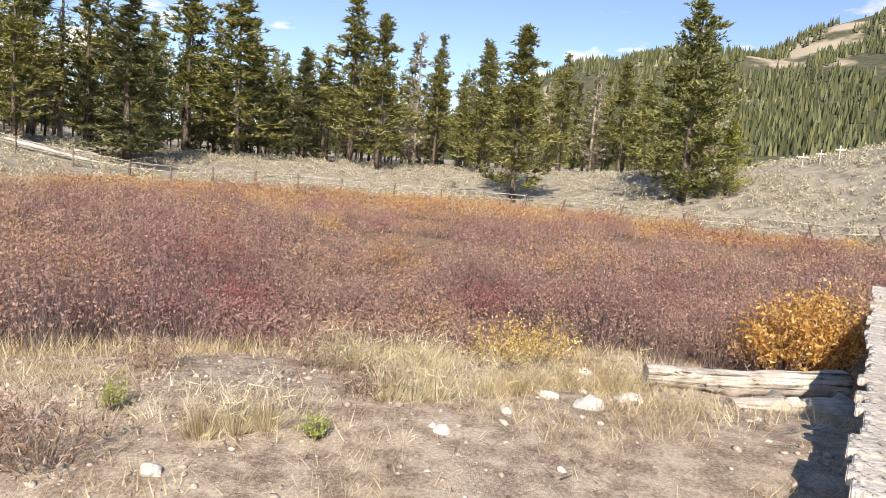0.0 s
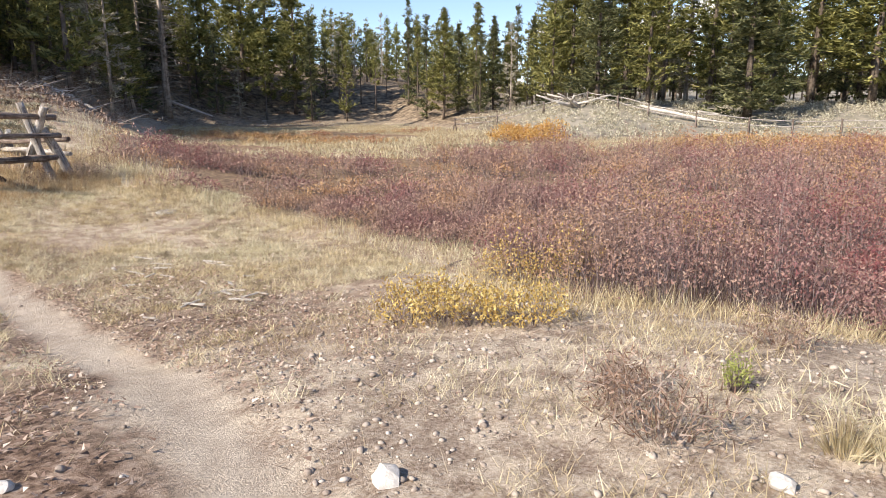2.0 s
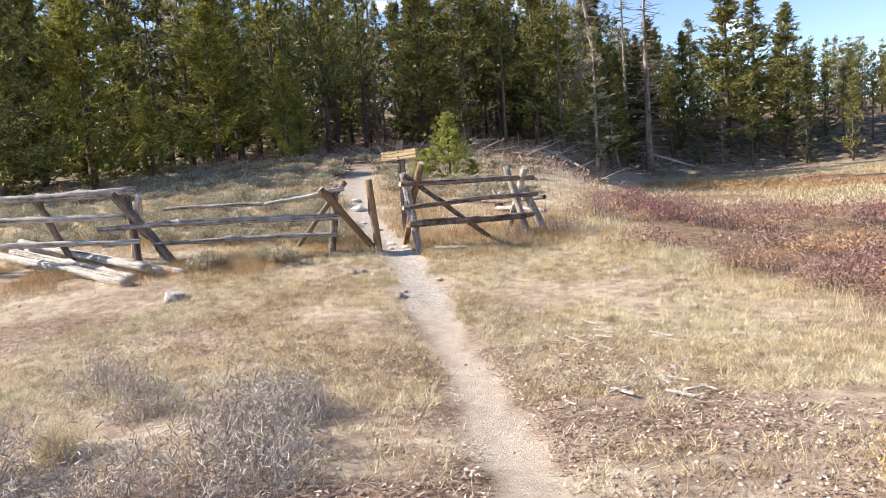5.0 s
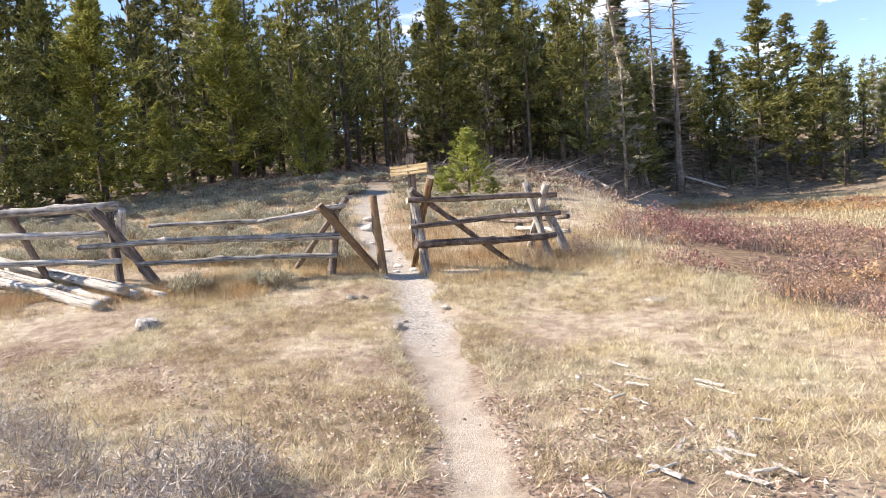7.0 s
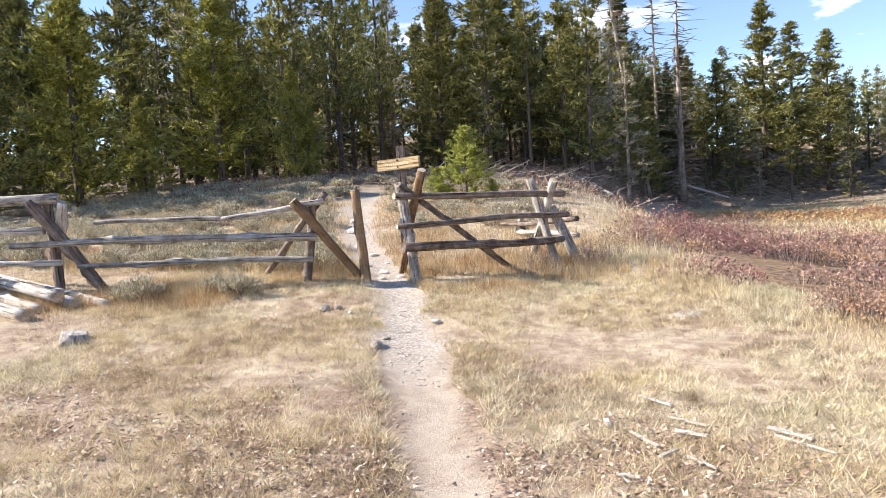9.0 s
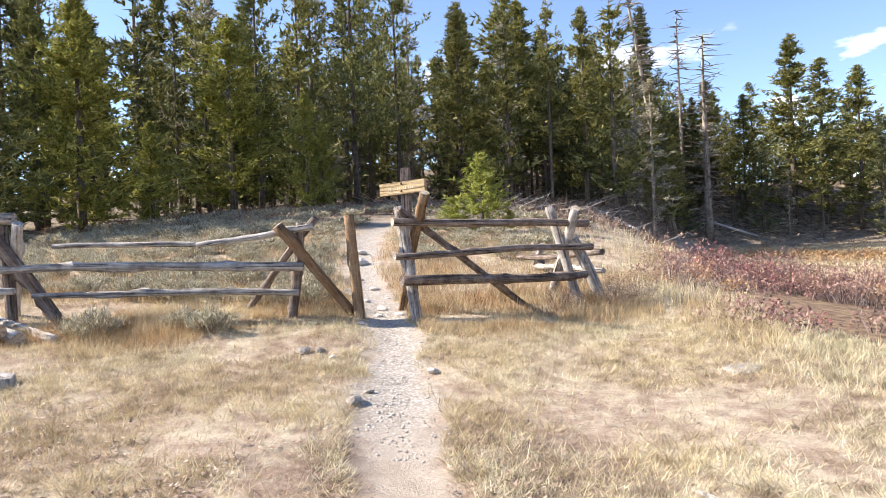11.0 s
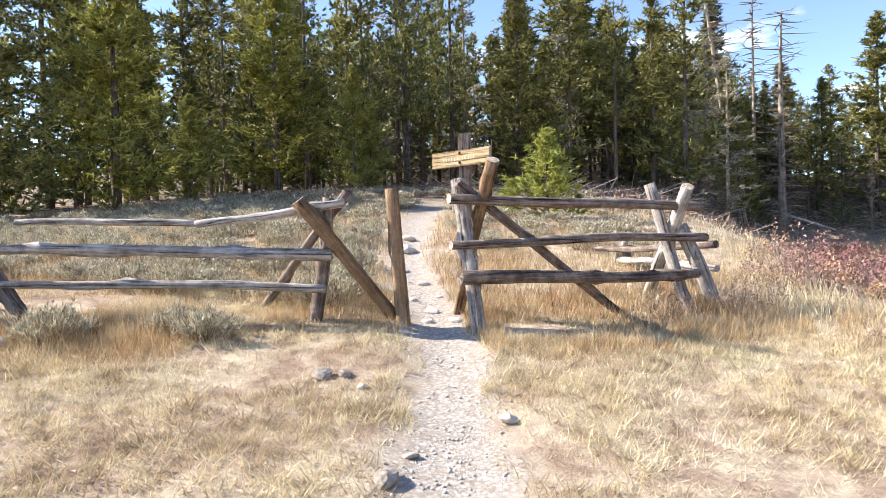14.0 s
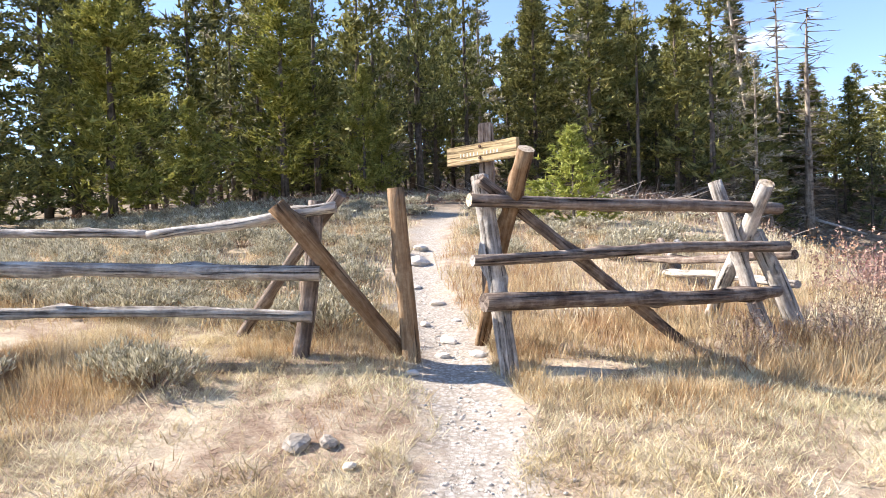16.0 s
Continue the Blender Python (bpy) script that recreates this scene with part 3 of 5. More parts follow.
# by the trail and on the wooded hill: kind, x, y, top above the datum, width
HILL_TREES = (
    ("bushy", -13.5, 12.1, 9.2, 1.2), ("dark", -18, 10.5, 11.5, 1.2), ("dark", -18.0, 15.3, 13.5, 1.0), ("dark", -19.5, 20.5, 15, 1.1), ("dark", -22.5, 14.5, 13.5, 1.2), ("dark", -14.6, 8.6, 11.0, 1.1), ("bushy", -12.4, 14.5, 6.0, 0.9), ("spruce", -20.0, 16.0, 14.4, 1.3), ("grey", -22.3, 30.0, 16.0, 1.2), ("pine_a", -20.8, 28.8, 16.8, 1.1),
    ("pine_b", -21.2, 33.2, 19, 1.2), ("dark", -15.6, 29.4, 18.8, 0.95), ("bushy", -11.7, 19.7, 12.6, 1.0), ("bushy", -7.9, 19.1, 8.0, 0.72),
    ("bushy", -7.4, 19.7, 6.4, 0.75), ("tall", -7.2, 24.3, 20.0, 0.9), ("tall", -6.2, 29.6, 21.5, 0.9), ("tall", -13.0, 25.5, 20.5, 0.9), ("tall", -10.2, 26.5, 21.0, 0.85), ("tall", -19.5, 17.5, 19, 0.9), ("tall", -8.9, 33, 20.0, 0.8), ("dark", -3.4, 40.5, 17.0, 0.7), ("pine_c", -7.7, 44.5, 15.6, 1.2),
    ("pine_a", -4.6, 49.1, 21, 1.0), ("pine_b", -0.6, 45.4, 20.5, 1.2), ("pine_c", 2.4, 45.5, 20.4, 1.2), ("spruce", 4.1, 39.5, 13.7, 1.1),
    ("grey", 7.1, 63.4, 20.7, 1.1), ("pine_c", 9.3, 63.2, 19.9, 1.1), ("spruce", 13.1, 66.8, 28.5, 0.9), ("snag_b", 15.2, 58.4, 22.7, 1.2))
VALLEY_TREES = (
    ("snag", 16.9, 55.3, 19.0, 1.5), ("pine_b", 19.5, 66.5, 15.5, 1.2), ("pine_a", 21.5, 72, 17, 1.2), ("grey", 18.6, 63, 14.5, 1.3), ("pine_c", 15, 68, 17, 1.3), ("pine_a", 23.4, 67, 15.5, 1.1), ("pine_c", 20.6, 61.5, 13, 1.2), ("pine_c", 25.1, 70.4, 19.8, 1.2), ("pine_a", 27.4, 64.4, 21, 1.2), ("pine_b", 31.6, 68.2, 17.1, 1.2),
    ("pine_a", 32.8, 62.4, 16.7, 1.2), ("sapling", 0.65, 10.4, 3.4, 1.25), ("sapling", -0.25, 10.6, 3.0, 1.15), ("sapling", 1.4, 10.9, 2.3, 1.3),
    ("pine_a", 42.6, 45.5, 11.2, 1.1), ("spruce", 45.6, 47.1, 10.9, 1.0), ("pine_b", 49, 48.2, 11.2, 1.1), ("spruce", 49.3, 45.5, 11.9, 1.0),
    ("pine_c", 53, 47.6, 12.6, 1.1), ("spruce", 53.9, 44.2, 12.1, 1.0), ("pine_a", 52.8, 39.8, 14.7, 1.1), ("pine_b", 52.8, 37, 15.2, 1.1),
    ("spruce", 46.6, 27.6, 15.2, 1.25), ("pine_a", 55, 31.7, 18.6, 1.2), ("grey", 58.3, 30.8, 18.6, 1.1), ("grey", 63.4, 30.8, 14.3, 1.0))
PLAIN_TREES = (
    ("pine_a", 49.9, 24.8, 15.6, 1.1), ("pine_b", 57, 28.8, 16.8, 1.2), ("snag_b", 59.9, 28.2, 13.7, 1.1), ("pine_a", 61.1, 26.4, 17.2, 1.2),
    ("spruce", 52.8, 17.2, 15.2, 1.7), ("dark", 58.9, 18.7, 16.4, 0.9), ("pine_b", 68.3, 20.2, 18.6, 1.2), ("pine_a", 67.7, 14.5, 19.2, 1.6),
    ("pine_c", 76.9, 12.8, 16.1, 1.0), ("spruce", 73.8, 9.5, 15.3, 1.3), ("pine_c", 76.4, 7.8, 17.5, 1.2), ("pine_b", 75.3, 4.4, 18.7, 1.3),
    ("pine_a", 70.1, 0.1, 17.4, 1.4), ("grey", 78.7, -2.5, 18.6, 1.2), ("pine_c", 77, -5, 18.1, 1.2), ("pine_c", 81.3, -7.5, 15.3, 1.0),
    ("pine_a", 75.5, -10.6, 16, 1.4), ("pine_a", 59.5, -14.3, 14.7, 1.5), ("pine_c", 81.4, -19.4, 19.3, 1.2), ("grey", 86, -23.6, 15.8, 1.5),
    ("pine_b", 85.5, -27, 15.3, 1.3), ("pine_a", 85.1, -29.7, 14.8, 1.2), ("dark", 54.9, -27.4, 20.5, 1.25), ("bushy", 54.5, -30.6, 8.0, 0.9))
for rows_of in (HILL_TREES, VALLEY_TREES, PLAIN_TREES):
    for kind, x, y, top, wide in rows_of:
        plant(kind, x, y, top - hz(x, y) + (1.0 if kind != "sapling" else 0.2), wide * (1.02 if kind in ("dark", "tall") else 1.12))
plant("snag_b", 12.8, 49.6, 17.0, 1.1, (3, -9))

TREE_AZ = (-70, -45, -25, -12, 0, 8, 14, 22, 30, 38, 47, 62, 81, 94, 106)
TREE_LINE = (60, 48, 36, 38, 52, 66, 76, 80, 80, 67, 68, 75, 79, 83, 90)


def scatter_forest():
    kinds = ("far_a", "far_a", "far_b", "far_b", "far_c", "far_c", "far_a", "grey")
    spots = []
    for _ in range(14000):
        az = rng.uniform(-36, 12) if rng.random() < 0.42 else rng.uniform(-36, 106)
        line = np.interp(az, TREE_AZ, TREE_LINE)
        extra = 56 * rng.random() ** 1.4
        d = line + extra
        x, y = 1.5 + d * math.sin(radians(az)), -14 + d * math.cos(radians(az))
        gap = 2.2 if az > 40 else 2.6
        sight = math.degrees(math.atan2(x - 2.5, y + 9.5))
        if -35.8 < sight < -33 or -11.4 < sight < -9.4:
            continue
        if any((x - px) ** 2 + (y - py) ** 2 < gap * gap for px, py, _ in placed):
            continue
        placed.append((x, y, 1))
        spots.append((extra, x, y))
        if len(spots) >= 600:
            break
    spots.sort()
    for _, x, y in spots[:250]:
        plant(kinds[rng.integers(len(kinds))], x, y, rng.uniform(10, 16.5) * (0.72 if 10 < polar(x, y)[1] < 42 else 1), rng.uniform(0.9, 1.3))
    crowns, trunks = [], []
    for i, (_, x, y) in enumerate(spots[250:]):
        r = np.random.default_rng(900 + i % 9)
        h = rng.uniform(11, 17) * (0.7 if 10 < polar(x, y)[1] < 42 else 1)
        tri = crown_tris(r, h, rng.uniform(1.5, 2.1), rng.uniform(0.02, 0.16), 62, 6, 0.72, 0.4, 0.75, 2)
        z = hz(x, y) - 0.1
        crowns.append(tri + np.array([x, y, z]))
        for a in (0, 2.1, 4.2):
            p = np.array([[0.16 * math.cos(a), 0.16 * math.sin(a), 0], [0.16 * math.cos(a + 2.1), 0.16 * math.sin(a + 2.1), 0], [0, 0, h * 0.95]])
            trunks.append(p + np.array([x, y, z]))
    wood = thing("deep_forest", (30, 60, hz(30, 60)), "dense conifer forest standing behind the front rows of pines", "forest", kind="stuff")
    for ob in (soup("crown_mass", np.concatenate(crowns), M_PINE_DARK, wood), soup("trunk_mass", np.array(trunks), M_BARK, wood)):
        ob.location = -Vector(wood.location)
        tagged(ob, kind="stuff")


def scatter_slope():
    """Thin bare-trunked pines and dead stems standing over the shaded slope."""
    kinds = ("pine_a", "pine_b", "pine_c", "far_b", "grey", "far_a", "spruce")
    spots = []
    for _ in range(6000):
        x, y = rng.uniform(-4, 24), rng.uniform(30, 74)
        if hill_side(x, y) < 0.6 or math.degrees(math.atan2(x - 2.5, y + 9.5)) < -9:
            continue
        if any((x - a) ** 2 + (y - b) ** 2 < 8 for a, b in spots) or any((x - a) ** 2 + (y - b) ** 2 < 3 for a, b, _ in placed):
            continue
        spots.append((x, y))
        if len(spots) >= 100:
            break
    for x, y in spots:
        plant(kinds[rng.integers(len(kinds))], x, y, rng.uniform(9, 15.5), rng.uniform(0.95, 1.3))


scatter_slope()
scatter_forest()


# ---- fences, gate and sign ----
def build_left_fence():
    f = thing("rail_fence", (-0.8, -0.27, 0.0), "weathered jack-leg log rail fence beside the trail opening", "fence")
    L = lambda n, p, q, a, b, m, s, **k: log_between(n, p, q, a, b, m, f, s, **k)
    L("rail", (-3.66, -1.04, 1.11), (-1.9, -0.56, 1.06), 0.032, 0.036, M_GREY_LOG, 1, bend=0.02)
    L("rail", (-1.95, -0.57, 1.06), (-0.5, -0.2, 1.25), 0.038, 0.046, M_GREY_LOG, 2, bend=0.02)
    L("rail", (-4.75, -1.36, 0.84), (-0.62, -0.27, 0.71), 0.045, 0.062, M_GREY_LOG, 3, bend=0.008, knots=9, rings=22)
    L("rail", (-3.9, -1.14, 0.5), (-0.7, -0.27, 0.39), 0.038, 0.045, M_GREY_LOG, 4, bend=0.008, knots=8, rings=20)
    L("rail", (-5.1, -1.45, 0.63), (-4.1, -1.2, 0.57), 0.035, 0.042, M_PALE_LOG, 5)
    L("post", (-0.86, -0.2, hz(-0.86, -0.2) - 0.1), (-0.68, -0.17, 1.3), 0.085, 0.07, M_BROWN_LOG, 6)
    L("brace", (-0.1, 0.12, hz(-0.1, 0.12) + 0.02), (-0.9, -0.42, 1.27), 0.075, 0.085, M_POST, 7, cut=M_GREY_LOG, bend=0.004)
    L("brace", (-1.7, 0.25, hz(-1.7, 0.25) - 0.05), (-0.5, -0.1, 1.36), 0.055, 0.06, M_BROWN_LOG, 8)
    # second trestle and the bays past it
    L("brace", (-3.62, -1.0, hz(-3.62, -1.0)), (-4.45, -1.3, 1.46), 0.085, 0.095, M_BROWN_LOG, 9, cut=M_GREY_LOG)
    L("brace", (-4.55, -0.7, hz(-4.5, -0.7)), (-4.0, -1.2, 1.42), 0.07, 0.075, M_GREY_LOG, 10)
    L("post", (-4.22, -1.12, hz(-4.22, -1.1) - 0.1), (-4.28, -1.15, 1.4), 0.08, 0.07, M_BROWN_LOG, 11)
    L("rail", (-8.6, -2.3, 1.5), (-4.1, -1.16, 1.46), 0.05, 0.075, M_GREY_LOG, 12, bend=0.018, knots=8, rings=20)
    L("rail", (-8.4, -2.3, 1.15), (-4.3, -1.24, 1.02), 0.045, 0.06, M_GREY_LOG, 13, bend=0.01, rings=18)
    L("rail", (-8.4, -2.3, 0.72), (-4.8, -1.35, 0.6), 0.045, 0.055, M_GREY_LOG, 14)
    L("brace", (-5.4, -1.2, hz(-5.4, -1.2)), (-5.75, -1.62, 1.55), 0.07, 0.07, M_BROWN_LOG, 15)
    L("brace", (-8.2, -1.6, hz(-8.2, -1.6)), (-8.45, -2.5, 1.6), 0.08, 0.08, M_BROWN_LOG, 16)
    L("brace", (-8.7, -2.9, hz(-8.7, -2.9)), (-8.2, -2.0, 1.6), 0.08, 0.08, M_GREY_LOG, 17)


def build_gate_post():
    z = hz(0, 0)
    p = thing("gate_post", (0, 0, z), "brown stained round wooden post standing alone beside the trail", "post")
    log_between("post", (0.03, 0.02, z - 0.15), (-0.05, -0.06, 1.38), 0.088, 0.078, M_POST, p, 21, cut=M_GREY_LOG, bend=0.003, rough=0.03, knots=1)


def build_right_fence():
    f = thing("rail_fence", (0.75, -0.1, hz(0.75, -0.1)), "bark-covered log rail fence with crossed end posts and diagonal", "fence")
    L = lambda n, p, q, a, b, m, s, **k: log_between(n, p, q, a, b, m, f, s, **k)
    L("rail", (0.58, -0.2, 1.25), (3.15, 1.98, 1.18), 0.05, 0.055, M_BROWN_LOG, 31, bend=0.006, rings=20, knots=6, cut=M_CUT)
    L("rail", (0.62, -0.3, 0.8), (3.2, 1.95, 0.82), 0.042, 0.05, M_BROWN_LOG, 32, bend=0.012, rings=20, knots=6, cut=M_GREY_LOG)
    L("rail", (0.68, -0.26, 0.49), (3.1, 1.86, 0.37), 0.072, 0.055, M_BROWN_LOG, 33, bend=0.012, rings=20, knots=7)
    L("diagonal", (0.62, 0.0, 1.42), (2.2, 1.3, hz(2.2, 1.3) - 0.02), 0.055, 0.06, M_BROWN_LOG, 34, bend=0.006)
    # crossed end posts at the opening
    L("post", (0.86, -0.2, hz(0.86, -0.2) - 0.12), (0.6, 0.12, 1.45), 0.085, 0.085, M_GREY_LOG, 35, cut=M_CUT, knots=7)
    L("post", (0.42, 0.75, hz(0.42, 0.75) - 0.1), (1.0, -0.12, 1.62), 0.07, 0.075, M_POST, 36, cut=M_CUT, knots=5)
    # crossed far posts
    L("post", (3.02, 1.72, hz(3.0, 1.7) - 0.12), (2.58, 1.95, 1.46), 0.085, 0.08, M_GREY_LOG, 37, cut=M_CUT, knots=6)
    L("post", (2.55, 2.6, hz(2.55, 2.6) - 0.1), (2.98, 1.62, 1.4), 0.085, 0.085, M_GREY_LOG, 38, cut=M_CUT, knots=5)
    L("brace", (3.35, 2.15, hz(3.35, 2.15) - 0.05), (2.92, 1.98, 0.95), 0.11, 0.1, M_GREY_LOG, 39, cut=M_CUT)
    # the next bay, turning back along the bog
    L("rail", (1.9, 5.0, 0.62), (3.4, 2.5, 0.72), 0.045, 0.05, M_BROWN_LOG, 42)
    L("post", (2.2, 4.9, hz(2.2, 4.9) - 0.1), (2.4, 4.3, 0.85), 0.07, 0.06, M_GREY_LOG, 43)
    L("post", (2.5, 4.2, hz(2.5, 4.2) - 0.1), (2.2, 4.8, 0.88), 0.07, 0.06, M_BROWN_LOG, 44)
    L("rail", (2.25, 4.6, 0.42), (3.4, 2.4, 0.4), 0.05, 0.045, M_GREY_LOG, 45)


def build_sign():
    z = hz(0.28, 1.78)
    s = thing("trail_sign", (0.3, 1.75, z), "tan wooden trail sign board with worn carved letters on a post", "sign")
    bm = box_bm(0.15, 0.12, 2.2 - z + 0.1, 0.012)
    post = part("post", bm, M_BROWN_LOG, s)
    post.location = (0.0, 0.2, (2.2 - z - 0.1) / 2)
    a, b = Vector((-0.16, 2.07, 1.865)), Vector((0.67, 1.62, 1.875))
    ax = (b - a).normalized()
    n = Vector((ax.y, -ax.x, 0)).normalized()
    up = ax.cross(n) * -1
    rot = Matrix((ax, n * -1, up)).transposed()
    mid = (a + b) / 2 - Vector(s.location) + Vector((0.02, -0.03, 0))
    board = part("board", box_bm((b - a).length + 0.02, 0.05, 0.2, 0.006), M_SIGN, s)
    board.matrix_basis = Matrix.Translation(mid) @ rot.to_4x4()
    rr = random.Random(3)
    x = -0.27
    for i in range(11):
        w = rr.uniform(0.026, 0.045)
        if i == 6:
            x += 0.05
        bar = part("letter", box_bm(w * 0.5, 0.004, 0.036, 0.001), M_LETTER, board)
        bar.location = (x, -0.026, -0.005)
        x += w + 0.012
    line = part("letter", box_bm(0.3, 0.004, 0.01, 0.001), M_LETTER, board)
    line.location = (-0.13, -0.026, -0.065)
    for zz in (0.065, -0.055):
        bm = bmesh.new()
        bmesh.ops.create_cone(bm, cap_ends=True, segments=10, radius1=0.018, radius2=0.014, depth=0.02)
        bolt = part("bolt", bm, M_IRON, board, "dark rusty bolt head")
        bolt.matrix_basis = Matrix.Translation((0.0, -0.032, zz)) @ Euler((radians(90), 0, 0)).to_matrix().to_4x4()


build_left_fence()
build_gate_post()
build_right_fence()
build_sign()


def build_far_fence(points, label):
    """A pole fence along a line of trestles."""
    x0, y0 = points[0]
    f = thing("pole_fence", (x0, y0, hz(x0, y0)), label, "fence")
    for i, (x, y) in enumerate(points):
        z = hz(x, y)
        for s in (-1, 1):
            log_between("post", (x + 0.35 * s, y + 0.2 * s, z - 0.1), (x - 0.15 * s, y - 0.1 * s, z + 1.15), 0.075, 0.06, M_BROWN_LOG, f, 60 + i, rings=3, sides=6, knots=0)
        if i:
            px, py = points[i - 1]
            pz = hz(px, py)
            for k, hgt in enumerate((1.0, 0.6)):
                log_between("rail", (px, py, pz + hgt), (x, y, z + hgt + 0.04), 0.042, 0.034, M_GREY_LOG, f, 80 + i + 30 * k, rings=4, sides=6, knots=0)


build_far_fence(((44.6, 20.4), (45.3, 16.6), (46.6, 13.2), (48.3, 11.0), (50.5, 8.8), (51.8, 5.9), (52.9, 2.8), (53.8, -0.5), (54.7, -4.7), (55.2, -8.5), (55.5, -12), (55.5, -15.3)), "long weathered pole fence across the sagebrush flat")
build_far_fence(((55.5, -15.3), (51.4, -18.1), (46.9, -21.6), (44.1, -25.0), (42.2, -28.1), (40.0, -30.8), (37.9, -33.4), (36, -37)), "weathered pole fence along the edge of the bog")
build_far_fence(((35.5, 33.5), (38.8, 31.8), (42.2, 29.6), (45.0, 27.2), (45.2, 24.0), (44.6, 20.4)), "sagging pole fence over a low sagebrush mound")


def build_single_logs():
    def lone(name, p, q, a, b, m, seed, label, group="", **k):
        t0 = thing(name, p, label, "log", group)
        log_between("trunk", p, q, a, b, m, t0, seed, **k)
    pile = (((-3.58, -2.54, 0.0), (-7.1, -0.98, 0.46), 0.085, 0.08), ((-3.66, -2.2, 0.02), (-7.1, -0.6, 0.5), 0.08, 0.07),
            ((-3.35, -1.98, 0.06), (-7.0, -0.3, 0.52), 0.08, 0.075), ((-2.95, -1.85, 0.02), (-6.9, -0.05, 0.52), 0.06, 0.07),
            ((-3.5, -2.08, 0.17), (-7.0, -0.45, 0.66), 0.075, 0.07))
    for i, (p, q, a, b) in enumerate(pile):
        lone("log", p, q, a, b, M_PALE_LOG, 100 + i, "peeled pale fence rail lying in a stack on grass", "stack of fence rails", cut=M_CUT, knots=6, rings=18, bend=0.004)
    # fallen trunks on the wooded slope
    fallen = ((9.5, 60.5, 6.6, 66.5, 0.2), (7.4, 62.0, 9.8, 58.0, 0.14), (3.0, 50, 7.5, 52, 0.15), (10.5, 57, 15.5, 55.5, 0.13), (6, 46, 9.5, 44.5, 0.12),
              (13.0, 60, 17.5, 62.5, 0.14), (-2, 38, 2.5, 39.5, 0.13), (18, 60, 22, 58.5, 0.13), (5, 30, 7.2, 28, 0.11))
    for i, (ax, ay, bx, by, r) in enumerate(fallen):
        lone("fallen_log", (ax, ay, hz(ax, ay) + r), (bx, by, hz(bx, by) + r + 0.25), r, r * 0.6, M_PALE_LOG, 120 + i, "bleached fallen tree trunk on the forest slope", "fallen trunks", knots=5)
    for i in range(9):
        x, y = 44.5 + rng.uniform(-1.6, 1.6), 27.8 + rng.uniform(-1.3, 1.3)
        a = rng.uniform(0, 6.28)
        lone("fallen_log", (x, y, hz(x, y) + 0.15), (x + 3 * math.cos(a), y + 3 * math.sin(a), hz(x, y) + rng.uniform(0.3, 1.2)), 0.12, 0.07, M_PALE_LOG, 140 + i, "bleached pole in a heap on the mound", "heap of poles", rings=4, sides=7)
    for i, (ax, ay, bx, by) in enumerate(((46.3, 22.6, 47.6, 18.2), (46.2, 21.5, 47.8, 16.5), (49.6, 19.5, 51.5, 18.6))):
        lone("fallen_log", (ax, ay, hz(ax, ay) + 0.5), (bx, by, hz(bx, by) + 0.3), 0.11, 0.08, M_PALE_LOG, 160 + i, "bleached pole leaning along the old fence", "loose poles", rings=5, sides=7)
    # logs shoring the bank at the bridge
    lone("bank_log", (7.75, -15.42, -0.25), (7.95, -17.3, -0.2), 0.095, 0.13, M_PALE_LOG, 170, "thick bleached grey log shoring the bank beside the bridge", knots=7, rings=18, rough=0.12)
    lone("bank_log", (7.0, -15.95, -0.3), (7.2, -17.1, -0.26), 0.13, 0.12, M_PALE_LOG, 171, "split bleached log lying under the bank log", knots=5, rings=14, rough=0.2)
    lone("bank_log", (6.7, -15.95, -0.33), (6.75, -16.8, -0.33), 0.05, 0.04, M_GREY_LOG, 172, "thin weathered board-like log at the bank foot", rough=0.3)
    lone("bank_log", (5.5, -15.6, -0.05), (6.1, -16.35, -0.05), 0.06, 0.04, M_GREY_LOG, 173, "short weathered stick on the stony bank", rough=0.3)
    # stump, bark slabs and sticks on the meadow
    z = hz(-2.5, -3.2)
    st = thing("tree_stump", (-2.5, -3.2, z), "low cut grey tree stump in dry grass", "stump")
    log_between("stump", (-2.5, -3.2, z - 0.1), (-2.47, -3.2, z + 0.1), 0.17, 0.13, M_GREY_LOG, st, 180, cut=M_GREY_LOG, rough=0.25, rings=4, sides=14)
    chips = ((3.35, -7.45, 20, 0.3), (3.55, -7.05, 60, 0.26), (3.75, -7.25, 115, 0.22), (3.05, -6.9, 150, 0.18), (3.2, -5.6, 118, 0.42), (3.5, -5.5, 140, 0.3),
             (4.1, -5.75, 125, 0.5), (3.3, -5.9, 40, 0.24), (3.9, -6.9, 80, 0.2), (2.95, -7.7, 130, 0.2), (4.2, -6.5, 10, 0.16), (6.47, -7.28, 15, 0.32),
             (3.54, -5.25, 128, 0.4), (3.43, -4.78, 130, 0.34), (4.09, -5.54, 138, 0.36), (3.45, -6.03, 135, 0.26), (3.02, -6.22, 160, 0.18), (3.36, -7.49, 122, 0.36), (3.82, -7.22, 130, 0.34),
             (3.68, -7.18, 165, 0.22), (3.89, -7.52, 10, 0.24), (4.02, -7.48, 112, 0.28), (3.76, -7.62, 150, 0.3), (3.0, -5.3, 100, 0.16), (3.67, -6.62, 95, 0.2))
